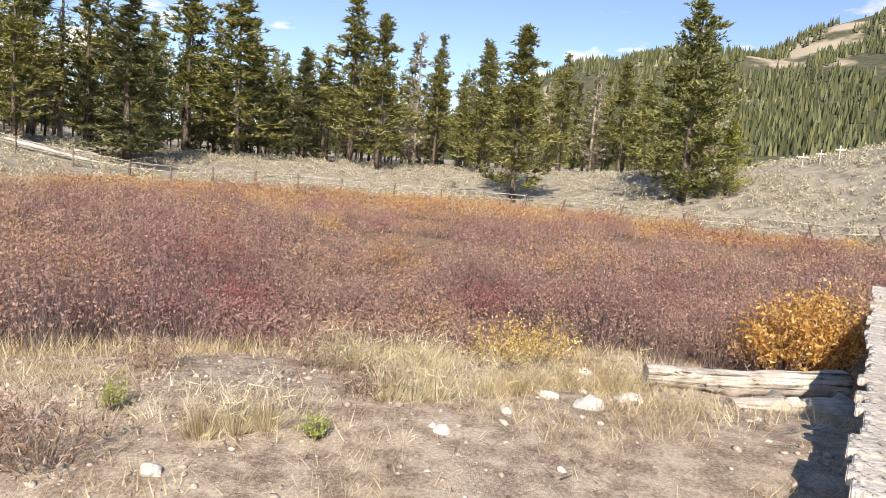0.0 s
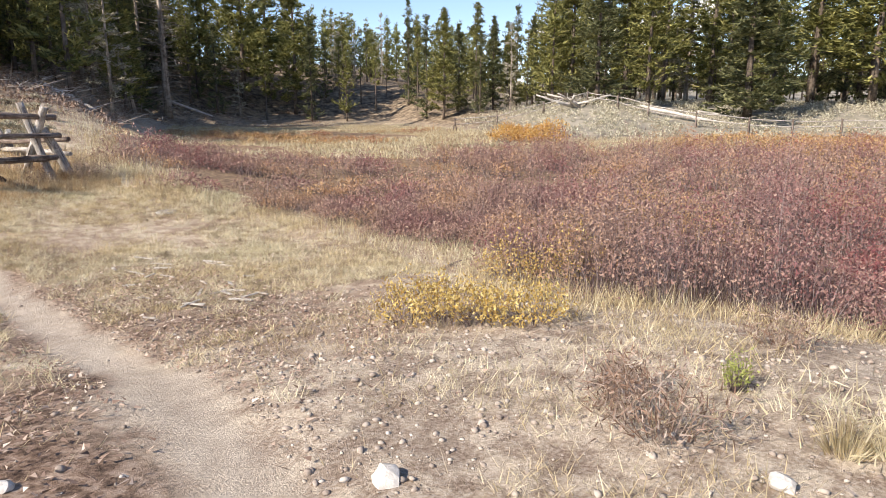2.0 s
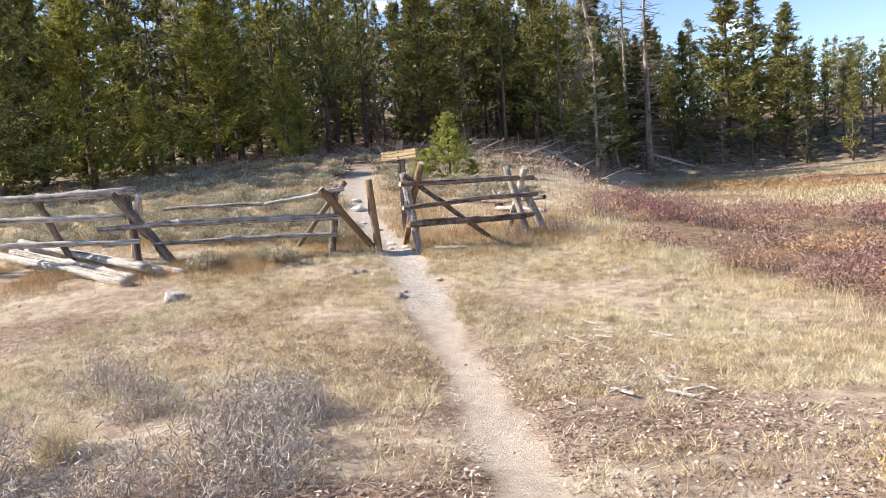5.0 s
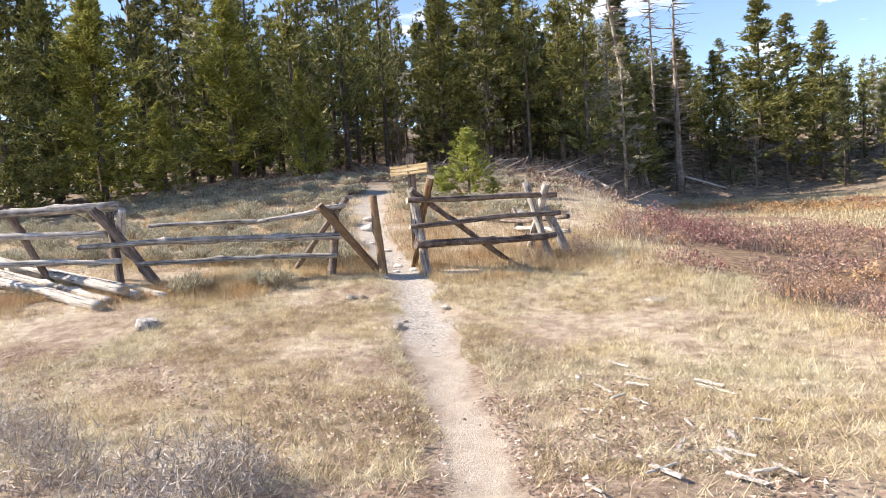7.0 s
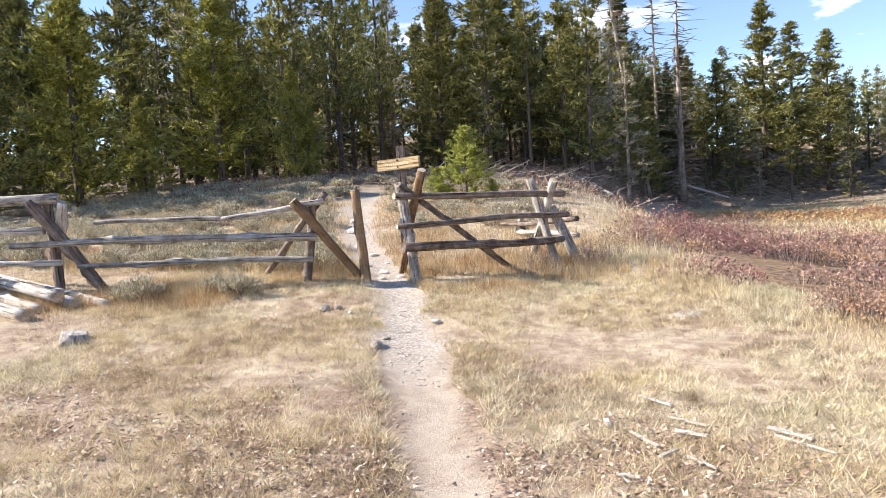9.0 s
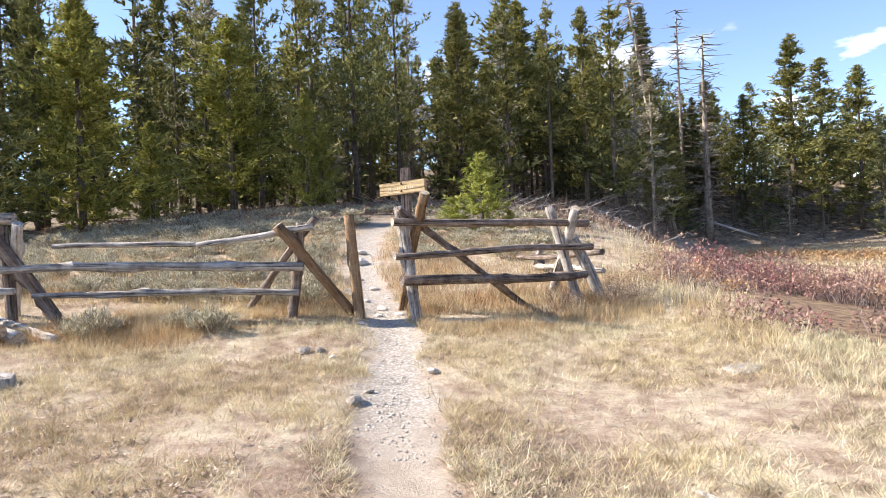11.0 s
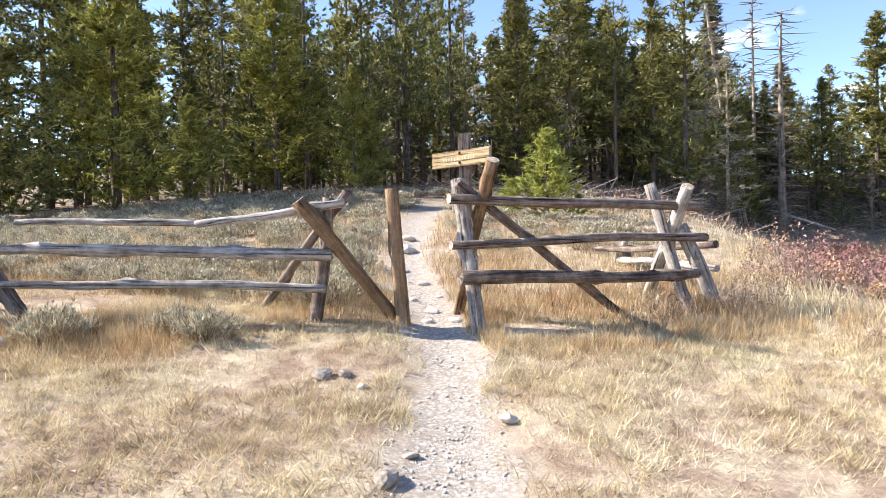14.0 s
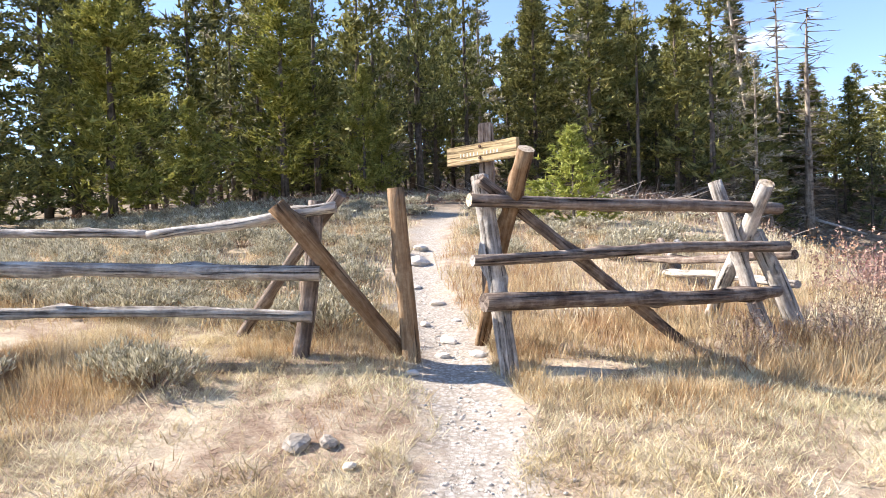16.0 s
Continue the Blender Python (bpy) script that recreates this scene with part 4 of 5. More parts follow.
    for i, (x, y, a, ln) in enumerate(chips):
        bm = box_bm(ln * 0.75, 0.018 + 0.02 * (i % 3) / 2, 0.012, 0.003)
        for v in bm.verts:
            v.co.z += 0.03 * (v.co.x / ln) ** 2 + 0.006 * noise.noise(v.co * 30)
            v.co.y += 0.02 * math.sin(v.co.x * 9 + i)
        ob = part("bark_slab", bm, M_BROWN_LOG if i == 11 else M_PALE_LOG)
        ob.matrix_basis = pose(x, y, hz(x, y) + 0.03, rng.uniform(-8, 8), rng.uniform(-6, 6), a)
        tagged(ob, "splintered slab of pale bark lying on dry grass" if i != 11 else "dark charred stick lying on dry grass", "bark", "scattered bark slabs")


build_single_logs()


def build_bridge():
    a, b = Vector((4.06, -15.36, 0.36)), Vector((11.6, -19.4, 0.36))
    ax = (b - a).normalized()
    sd = Vector((ax.y, -ax.x, 0))
    br = thing("footbridge", (a.x, a.y, hz(a.x, a.y)), "low footbridge of bleached wooden planks over the bog edge", "bridge")
    base = Vector(br.location)
    n = int((b - a).length / 0.152)
    rot = Matrix((ax, sd, ax.cross(sd))).transposed().to_4x4()
    if rot.determinant() < 0:
        rot = Matrix((ax, sd, Vector((0, 0, 1)))).transposed().to_4x4()
    rr = random.Random(9)
    variants = []
    for k in range(4):
        bm = box_bm(0.146, 1.6, 0.05, 0.006)
        bmesh.ops.subdivide_edges(bm, edges=[e for e in bm.edges if abs(e.verts[0].co.y - e.verts[1].co.y) > 1], cuts=4)
        for v in bm.verts:
            v.co.x += 0.004 * noise.noise(Vector((v.co.y * 3, k, 0)))
            v.co.z += 0.004 * noise.noise(Vector((v.co.y * 4, k, 7)))
        me = bpy.data.meshes.new("plank")
        bm.to_mesh(me)
        bm.free()
        me.materials.append(M_PALE_LOG)
        variants.append(me)
    for i in range(n):
        p = new("plank", variants[rr.randrange(4)])
        p.parent = br
        c = a + ax * (0.08 + i * 0.152) + sd * (0.8 + rr.uniform(-0.035, 0.035)) + Vector((0, 0, rr.uniform(-0.004, 0.004)))
        p.matrix_basis = Matrix.Translation(c - base) @ rot @ pose(0, 0, 0, 0, 0, rr.uniform(-0.5, 0.5))
    for off in (0.18, 1.42):
        log_between("stringer", a + sd * off + Vector((0, 0, -0.15)), b + sd * off + Vector((0, 0, -0.15)), 0.12, 0.12, M_BROWN_LOG, br, 190, bend=0.001)


build_bridge()


def build_crosses():
    for x, y in ((57.0, -36.9), (56.5, -38.0), (56.0, -39.15)):
        z = hz(x, y)
        c = thing("wooden_cross", (x, y, z), "small white wooden cross standing on the sagebrush rise", "cross", "white crosses")
        part("upright", box_bm(0.13, 0.1, 1.3, 0.01), M_PALE_LOG, c).location = (0, 0, 0.5)
        bar = part("crossbar", box_bm(0.1, 0.8, 0.13, 0.01), M_PALE_LOG, c)
        bar.location = (-0.08, 0, 0.8)


build_crosses()


def build_pond():
    bm = bmesh.new()
    c = bm.verts.new((0, 0, 0))
    ring = []
    for i in range(40):
        a = 2 * math.pi * i / 40
        q = 1 + 0.18 * math.sin(3 * a + 1) + 0.1 * math.sin(7 * a)
        ring.append(bm.verts.new((7.5 * q * math.cos(a), 1.9 * q * math.sin(a), 0)))
    for i in range(40):
        bm.faces.new((c, ring[i], ring[(i + 1) % 40]))
    ob = part("pond_water", bm, M_WATER)
    ob.matrix_basis = pose(25.5, 9.5, -0.43, 0, 0, -44)
    tagged(ob, "narrow strip of dark still water in the bog", "water", kind="structure")


build_pond()


# ---- stones ----
def rock_mesh(seed, flat=0.65):
    bm = bmesh.new()
    bmesh.ops.create_icosphere(bm, subdivisions=2, radius=0.5)
    off = Vector((seed * 3.1, seed * 1.7, seed * 0.9))
    for v in bm.verts:
        k = 1 + 0.4 * noise.noise(v.co * 1.9 + off) + 0.16 * noise.noise(v.co * 5 + off)
        v.co = Vector((v.co.x * k, v.co.y * k * 0.8, v.co.z * k * flat))
    me = bpy.data.meshes.new("stone")
    bm.to_mesh(me)
    bm.free()
    me.materials.append(M_ROCK)
    return me


M_PEBBLE, t, b = nodes_of("tan_gravel", 0.92, 0.15)
t.links.new(mix(t, 0.3, ramp(t, t.nodes.new("ShaderNodeNewGeometry").outputs["Random Per Island"], ((0.0, (0.2, 0.155, 0.125)), (0.5, (0.4, 0.335, 0.28)), (0.85, (0.54, 0.48, 0.41)), (1.0, (0.72, 0.68, 0.62)))), ramp(t, noise_tex(t, 60, 4), ((0.4, (0.25, 0.2, 0.16)), (0.6, (0.55, 0.49, 0.42))))), b.inputs["Base Color"])
ROCKS = [rock_mesh(i, 0.5 + 0.05 * (i % 4)) for i in range(8)]
M_GREY_ROCK, t, b = nodes_of("grey_lichened_stone", 0.9, 0.2)
t.links.new(mix(t, 0.5, ramp(t, noise_tex(t, 26, 6), ((0.35, (0.14, 0.12, 0.1)), (0.55, (0.36, 0.32, 0.27)), (0.7, (0.56, 0.52, 0.46)))), ramp(t, noise_tex(t, 6, 4), ((0.4, (0.24, 0.21, 0.18)), (0.6, (0.5, 0.46, 0.4))))), b.inputs["Base Color"])
bump(t, b, noise_tex(t, 34, 5), 0.6, 0.02)
GREY_ROCKS = []
for _m in ROCKS[:4]:
    _c = _m.copy()
    _c.materials.clear()
    _c.materials.append(M_GREY_ROCK)
    GREY_ROCKS.append(_c)


def put_rock(x, y, size, label, k, group="", sink=0.12, tall=1.0):
    ob = new("stone", GREY_ROCKS[k % 4] if "grey" in label else ROCKS[k % 8])
    ob.matrix_basis = Matrix.Translation((x, y, hz(x, y) + size * (0.2 - sink))) @ Euler((rng.uniform(-0.2, 0.2), rng.uniform(-0.2, 0.2), rng.uniform(0, 6.28))).to_matrix().to_4x4() @ Matrix.Diagonal((size, size, size * tall, 1))
    tagged(ob, label, "stone", group)


W = "white weathered stone lying on stony ground"
for k, (x, y, s) in enumerate(((3.08, -11.6, 0.2), (2.97, -11.9, 0.24), (3.46, -12.3, 0.14), (3.66, -12.5, 0.14), (4.16, -12.55, 0.17), (3.6, -12.85, 0.4), (2.55, -11.85, 0.3), (5.0, -13.75, 0.14),
                               (5.9, -14.65, 0.34), (6.3, -15.0, 0.3), (6.15, -14.4, 0.2), (8.1, -14.9, 0.24), (5.5, -14.1, 0.14), (1.63, -10.5, 0.2), (1.85, -10.75, 0.15), (1.45, -10.9, 0.22))):
    put_rock(x, y, s * 0.7, W, k, "white stones", tall=1.0)
for k, (x, y, s, lab) in enumerate(((0.93, -3.22, 0.17, "angular grey rock standing on the trail edge"), (0.95, -2.85, 0.1, "small grey rock beside the trail"), (-0.11, -1.7, 0.2, "flat grey rock in dry grass"),
                                    (0.05, -1.62, 0.15, "flat grey rock in dry grass"), (0.28, -1.86, 0.09, "small flat rock in dry grass"), (1.42, -2.2, 0.16, "pale flat rock at the trail edge"), (4.35, -1.9, 0.42, "low pale grey boulder sunk in the meadow grass"),
                                    (0.14, 0.75, 0.16, "pale step stone in the trail"), (-0.26, 1.35, 0.13, "pale step stone in the trail"), (0.0, 1.62, 0.1, "pale step stone in the trail"),
                                    (-0.4, 2.35, 0.2, "pale step stone in the trail"), (-0.95, 3.3, 0.15, "pale step stone in the trail"), (-1.4, 4.85, 0.4, "large white stone on the trail behind the fence"), (-1.75, 6.2, 0.36, "white stone on the trail behind the fence"),
                                    (0.5, 0.35, 0.16, "pale step stone in the trail"), (0.2, 0.3, 0.13, "pale step stone in the trail"), (0.12, -0.3, 0.11, "small pale stone in the trail"))):
    put_rock(x, y, s, lab, k + 3, sink=0.08 if k != 6 else 0.22, tall=0.75 if k != 6 else 0.35)


def pebbles():
    base = bmesh.new()
    bmesh.ops.create_icosphere(base, subdivisions=1, radius=0.5)
    base.verts.ensure_lookup_table()
    bv = np.array([v.co[:] for v in base.verts])
    bf = np.array([[v.index for v in f.verts] for f in base.faces])
    base.free()
    n = 12300
    x = np.concatenate([rng.uniform(-1, 8.2, 3700), rng.normal(0, 0.22, 3200), rng.uniform(0.5, 5, 600), rng.uniform(2.6, 6.4, 4800)])
    y = np.concatenate([rng.uniform(-16, -8.8, 3700), -4.2 + 8 * rng.random(3200) ** 1.2, rng.uniform(-9, -5, 600), rng.uniform(-12.8, -7.8, 4800)])
    x[3700:6900] += np.interp(y[3700:6900], [p[1] for p in TRAIL], [p[0] for p in TRAIL])
    s = 0.012 + 0.06 * rng.random(n) ** 4
    s[:3700] *= 0.8 + 0.6 * smooth(4.5, 6.5, x[:3700]) * (y[:3700] < -12.5)
    s[3700:7500] *= 0.5
    s[7500:] *= 0.62
    z = height(x, y)
    ang = rng.uniform(0, 6.28, n)
    v = bv[None] * (1 + 0.25 * rng.normal(0, 1, (n, len(bv), 1)).clip(-1, 1)) * s[:, None, None] * np.array([1, 0.75, 0.55])
    c, sn = np.cos(ang)[:, None], np.sin(ang)[:, None]
    v = np.stack([v[..., 0] * c - v[..., 1] * sn + x[:, None], v[..., 0] * sn + v[..., 1] * c + y[:, None], v[..., 2] + (z + s * 0.12)[:, None]], -1)
    order = np.arange(n)
    keep = (x < bog_x(y) + 0.5) & (((order >= 3700) & (order < 7500)) | (trail_distance(x, y) > 0.26))
    v = v[keep]
    me = bpy.data.meshes.new("pebbles")
    nv = len(v) * len(bv)
    faces = (bf[None] + (np.arange(len(v)) * len(bv))[:, None, None]).reshape(-1, 3)
    me.vertices.add(nv)
    me.vertices.foreach_set("co", v.astype(np.float32).ravel())
    me.loops.add(len(faces) * 3)
    me.loops.foreach_set("vertex_index", faces.astype(np.int32).ravel())
    me.polygons.add(len(faces))
    me.polygons.foreach_set("loop_start", np.arange(0, len(faces) * 3, 3, dtype=np.int32))
    me.update(calc_edges=True)
    me.polygons.foreach_set("material_index", np.repeat(((order >= 3700) & (order < 6900))[keep].astype(np.int32), len(bf)))
    me.materials.append(M_PEBBLE)
    me.materials.append(M_ROCK)
    tagged(new("pebbles", me), "scattered pale pebbles on the trail and bank", "gravel", kind="stuff")


pebbles()


# ---- grass and shrubs ----
def blades(x, y, h, w, lean):
    n = len(x)
    base = np.stack([x, y, height(x, y) - 0.01], -1)
    a = rng.uniform(0, 6.28, n)
    side = np.stack([np.cos(a), np.sin(a), np.zeros(n)], -1)
    b = rng.uniform(0, 6.28, n)
    along = unit(np.stack([np.cos(b) * lean, np.sin(b) * lean, np.ones(n)], -1))
    return tri_at(base, along, side, h, w)


def clumped(n, x0, x1, y0, y1, scale, seed, keep=0.0):
    x, y = rng.uniform(x0, x1, n), rng.uniform(y0, y1, n)
    m = vnoise(x / scale, y / scale, seed) + 0.35 * rng.normal(0, 1, n) > keep
    return x[m], y[m]


def off_trail(x, y, wid=0.34):
    return (trail_distance(x, y) > wid + 0.15 * vnoise(x / 0.4, y / 0.4, 12)) & (x < bog_x(y) + 0.8)


def build_grass():
    out = []
    # short bleached turf of the meadow, matted and bent over
    for n, x0, x1, y0, y1, h0, h1, w0, w1, keep in ((90000, -10, 8, -9.3, 2.0, 0.04, 0.12, 0.006, 0.013, -0.3), (230000, -3.2, 6.2, -7.5, 0.8, 0.035, 0.115, 0.004, 0.01, -0.45)):
        cx, cy = clumped(n // 12, x0, x1, y0, y1, 0.7, 20, keep)
        own = rng.integers(0, len(cx), n)
        x, y = cx[own] + rng.normal(0, 0.065, n), cy[own] + rng.normal(0, 0.065, n)
        k = off_trail(x, y, 0.28)
        x, y = x[k], y[k]
        tuft = rng.uniform(0.5, 1.5, len(cx))[own][k]
        out.append(blades(x, y, rng.uniform(h0, h1, len(x)) * tuft, rng.uniform(w0, w1, len(x)), rng.uniform(0.4, 2.4, len(x))))
    # thin grass on the stony bank
    x, y = clumped(110000, -2, 8.8, -16.5, -8.5, 0.5, 21, 0.2)
    k = off_trail(x, y, 0.34) & (rng.random(len(x)) < np.where(x < 2.3, 0.35, 1))
    x, y = x[k], y[k]
    out.append(blades(x, y, rng.uniform(0.03, 0.17, len(x)) * np.where(x > 5.2, 1.35, 0.8), rng.uniform(0.0035, 0.008, len(x)), rng.uniform(0.3, 1.6, len(x))))
    # fringe along the bog
    y = rng.uniform(-16, 8, 9000)
    x = bog_x(y) + rng.normal(-0.15, 0.3, len(y))
    out.append(blades(x, y, rng.uniform(0.06, 0.3, len(x)), rng.uniform(0.005, 0.01, len(x)), rng.uniform(0.1, 0.9, len(x))))
    # behind the fence
    x, y = clumped(24000, -12, 5.5, 1.2, 14, 0.9, 22, 0.0)
    k = off_trail(x, y, 0.4)
    x, y = x[k], y[k]
    out.append(blades(x, y, rng.uniform(0.1, 0.38, len(x)), rng.uniform(0.008, 0.018, len(x)), rng.uniform(0.1, 0.8, len(x))))
    tagged(soup("dry_grass", np.concatenate(out), M_GRASS), "bleached dry meadow grass covering the ground", "grass", kind="stuff")
    # taller rusty grass along the rails
    out = []
    for (ax, ay), (bx, by), n in (((-9, -2.6), (-0.4, -0.2), 26000), ((0.7, -0.15), (3.6, 2.3), 18000), ((0.6, 0.9), (4.5, 5.0), 10000), ((1.0, -0.5), (4.2, 1.9), 16000), ((-8, -2.6), (-0.5, -0.75), 20000), ((-6, 0.2), (-0.5, 1.2), 9000), ((0.6, 1.0), (0.2, 6.0), 7000), ((-0.5, 0.3), (-1.6, 3.5), 6000), ((-7, -3.1), (-0.5, -1.0), 14000), ((1.2, -0.9), (4.4, 1.3), 10000)):
        s = rng.random(n)
        x, y = ax + (bx - ax) * s + rng.normal(0, 0.35, n), ay + (by - ay) * s + rng.normal(0, 0.35, n)
        k = off_trail(x, y, 0.3) & (vnoise(x / 0.6, y / 0.6, 25) > -0.25)
        x, y = x[k], y[k]
        out.append(blades(x, y, rng.uniform(0.05, 0.27, len(x)) * (0.8 + 0.45 * vnoise(x / 0.4, y / 0.4, 26)) * np.where((x > 0.6) & (y < 1.2), 0.75, 1), rng.uniform(0.003, 0.008, len(x)), rng.uniform(0.1, 1.1, len(x))))
    n = 34000
    x, y = rng.uniform(-9, 3.5, n), 0.3 + 8.5 * rng.random(n) ** 1.3
    k = off_trail(x, y, 0.32) & (vnoise(x / 0.8, y / 0.8, 29) > -0.35)
    x, y = x[k], y[k]
    out.append(blades(x, y, rng.uniform(0.08, 0.3, len(x)), rng.uniform(0.006, 0.014, len(x)), rng.uniform(0.1, 1.0, len(x))))
    tagged(soup("tall_grass", np.concatenate(out), M_RUST_GRASS), "taller rusty dry grass growing along the fence", "grass", kind="stuff")
    # pale sedge beyond the willows
    n = 110000
    az, d = rng.uniform(5, 62, n), rng.uniform(26, 80, n)
    x, y = 1.5 + d * np.sin(np.radians(az)), -14 + d * np.cos(np.radians(az))
    k = (d < np.interp(az, BOG_AZ, BOG_EDGE) + 3) & (x > bog_x(y)) & (vnoise(x / 6, y / 9, 30) > -0.55)
    x, y = x[k], y[k]
    tagged(soup("sedge", blades(x, y, rng.uniform(0.1, 0.28, len(x)), rng.uniform(0.025, 0.06, len(x)), rng.uniform(0.2, 1.1, len(x))), M_GRASS), "pale dry sedge in the open part of the bog", "grass", kind="stuff")


build_grass()


def build_twig_litter():
    x, y = clumped(20000, -7, 8, -16, 0.5, 0.8, 27, 0.1)
    k = off_trail(x, y, 0.32)
    x, y = x[k], y[k]
    n = len(x)
    base = np.stack([x, y, height(x, y) + 0.015], -1)
    a = rng.uniform(0, 6.28, n)
    al = unit(np.stack([np.cos(a), np.sin(a), rng.uniform(-0.05, 0.3, n)], -1))
    sd = unit(np.cross(al, np.array([0.2, 0.1, 1.0])))
    tagged(soup("twig_litter", tri_at(base, al, sd, rng.uniform(0.03, 0.11, n), rng.uniform(0.008, 0.02, n)), M_LITTER), "brown twigs and dead leaves strewn on the ground", "litter", kind="stuff")


build_twig_litter()


def build_fallen_leaves():
    out = []
    for cx, cy, sx, sy, n in ((3.0, -6.7, 0.75, 1.0, 5200), (0.9, -6.0, 1.3, 0.7, 5200), (-1.5, -5.0, 1.6, 0.7, 3600), (3.6, -8.8, 0.9, 0.9, 4200), (1.7, -9.9, 0.4, 1.0, 1000)):
        x, y = rng.normal(cx, sx, n), rng.normal(cy, sy, n)
        k = (trail_distance(x, y) > 0.2) & (vnoise(x / 0.45, y / 0.45, 28) > -0.2)
        x, y = x[k], y[k]
        a, b = rng.uniform(0, 6.28, len(x)), rng.uniform(-0.3, 0.6, len(x))
        al = unit(np.stack([np.cos(a), np.sin(a), b], -1))
        sd = unit(np.cross(al, rng.normal(0, 0.35, (len(x), 3)) + np.array([0, 0, 1.0])))
        out.append(tri_at(np.stack([x, y, height(x, y) + rng.uniform(0.012, 0.04, len(x))], -1), al, sd, rng.uniform(0.018, 0.05, len(x)), rng.uniform(0.01, 0.026, len(x))))
    tagged(soup("fallen_leaves", np.concatenate(out), M_FALLEN), "reddish-brown fallen leaves strewn in patches on the meadow", "leaves", kind="stuff")


build_fallen_leaves()


def shrub_tris(x, y, h, rad, stems, leaves, size, stem_w, low=0.35, slim=1.0, tips=0.7):
    """Stems and leaves of many shrubs at once."""
    n = len(x)
    z = height(x, y)
    base = np.stack([x, y, z], -1)
    a = rng.uniform(0, 6.28, (n, stems))
    q = np.sqrt(rng.random((n, stems)))
    tip = np.stack([np.cos(a) * q, np.sin(a) * q, np.zeros_like(a)], -1) * rad[:, None, None]
    hh = h[:, None] * rng.uniform(0.6, 1.08, (n, stems)) * (1 - 0.55 * q ** 2)
    tip[..., 2] = hh
    root = tip * np.array([0.45, 0.45, 0.0])
    vec = tip - root
    org = (base[:, None] + root).reshape(-1, 3)
    v = vec.reshape(-1, 3)
    ln = np.linalg.norm(v, axis=1)
    al = v / ln[:, None]
    sd = unit(np.cross(al, rng.normal(0, 1, al.shape)))
    st = tri_at(org, al, sd, ln * 1.04, np.full(len(ln), stem_w) * rng.uniform(0.7, 1.4, len(ln)))
    pick = rng.integers(0, stems, (n, leaves))
    f = low + (1 - low) * rng.random((n, leaves)) ** tips
    rows = np.arange(n)[:, None]
    pos = base[:, None] + root[rows, pick] + vec[rows, pick] * f[..., None]
    pos = pos.reshape(-1, 3) + rng.normal(0, size * 0.9, (n * leaves, 3))
    al = unit(rng.normal(0, 1, pos.shape) + np.array([0, 0, 0.7]))
    sd = unit(np.cross(al, rng.normal(0, 1, pos.shape)))
    lf = tri_at(pos, al, sd, size * rng.uniform(0.7, 1.5, len(pos)), slim * size * rng.uniform(0.4, 0.8, len(pos)))
    return st, lf


def bog_points(n, d0, d1, az0, az1, keep, seed, margin=0.1):
    az, d = rng.uniform(az0, az1, n), np.sqrt(rng.uniform(d0 ** 2, d1 ** 2, n))
    x, y = 1.5 + d * np.sin(np.radians(az)), -14 + d * np.cos(np.radians(az))
    k = (x > bog_x(y) + margin) & (d < np.interp(az, BOG_AZ, BOG_EDGE) - 0.5) & (vnoise(x / 2.2, y / 2.2, seed) + 0.3 * vnoise(x / 8, y / 8, seed + 1) > keep)
    k &= ~((np.abs((x - 4.05) * 0.461 + (y + 15.22) * 0.887 + 0.8) < 1.0) & (x < 12.5))
    return x[k], y[k]


def build_willows():
    th = thing("willow_thicket", (10, -8, -0.5), "dense thicket of low willows in red, brown and orange autumn leaf", "shrubs", kind="stuff")
    st, lf, far = [], [], []
    for n, d0, d1, keep, stems, leaves, size, sw, hs, rs in ((1250, 4, 13, -0.75, 70, 330, 0.031, 0.0045, (0.5, 1.0), (0.34, 0.66)), (3000, 12, 30, -0.5, 20, 135, 0.05, 0.009, (0.45, 1.0), (0.42, 0.85)),
                                                             (5000, 29, 56, -0.35, 9, 50, 0.1, 0.016, (0.35, 0.9), (0.55, 1.1))):
        x, y = bog_points(n, d0, d1, 8, 122, keep, 40)
        d, az = polar(x, y)
        k = (d < np.interp(az, (8, 14, 25, 40, 52, 60), (22, 25, 25, 26, 29, 60)) + 2 * vnoise(x / 3, y / 3, 45)) | ((d > 37) & (vnoise(x / 5, y / 7, 44) > 0.15))
        mound = vnoise(x / 1.5, y / 1.5, 47) + 0.4 * vnoise(x / 4.5, y / 4.5, 48)
        k = k & ((d > 30) | (mound > -0.22) | (x - bog_x(y) < 3.5))
        x, y, mound = x[k], y[k], np.clip(mound[k], -0.5, 0.9)
        h, r = rng.uniform(*hs, len(x)), rng.uniform(*rs, len(x))
        h = h * np.clip(0.72 + 0.4 * (x - bog_x(y)), 0.72, 1) * (0.82 + 0.95 * np.maximum(mound, -0.25))
        h = h * np.interp(polar(x, y)[1], (15, 30, 50), (0.62, 0.8, 1)) * np.where((polar(x, y)[0] > 36) & (polar(x, y)[1] < 50), 0.7, 1)
        s, l = shrub_tris(x, y, h, r, max(stems, 6), leaves, size, sw, 0.45 if d0 < 20 else 0.2, 1.0, 0.5)
        st.append(s)
        (lf if d0 < 20 else far).append(l)
    for ob, o in ((soup("stems", np.concatenate(st), M_STEM, th), 0), (soup("leaves", np.concatenate(lf), M_WILLOW, th), 0), (soup("leaves", np.concatenate(far), M_WILLOW_FAR, th), 0)):
        ob.location = -Vector(th.location)
        tagged(ob, kind="stuff")


build_willows()


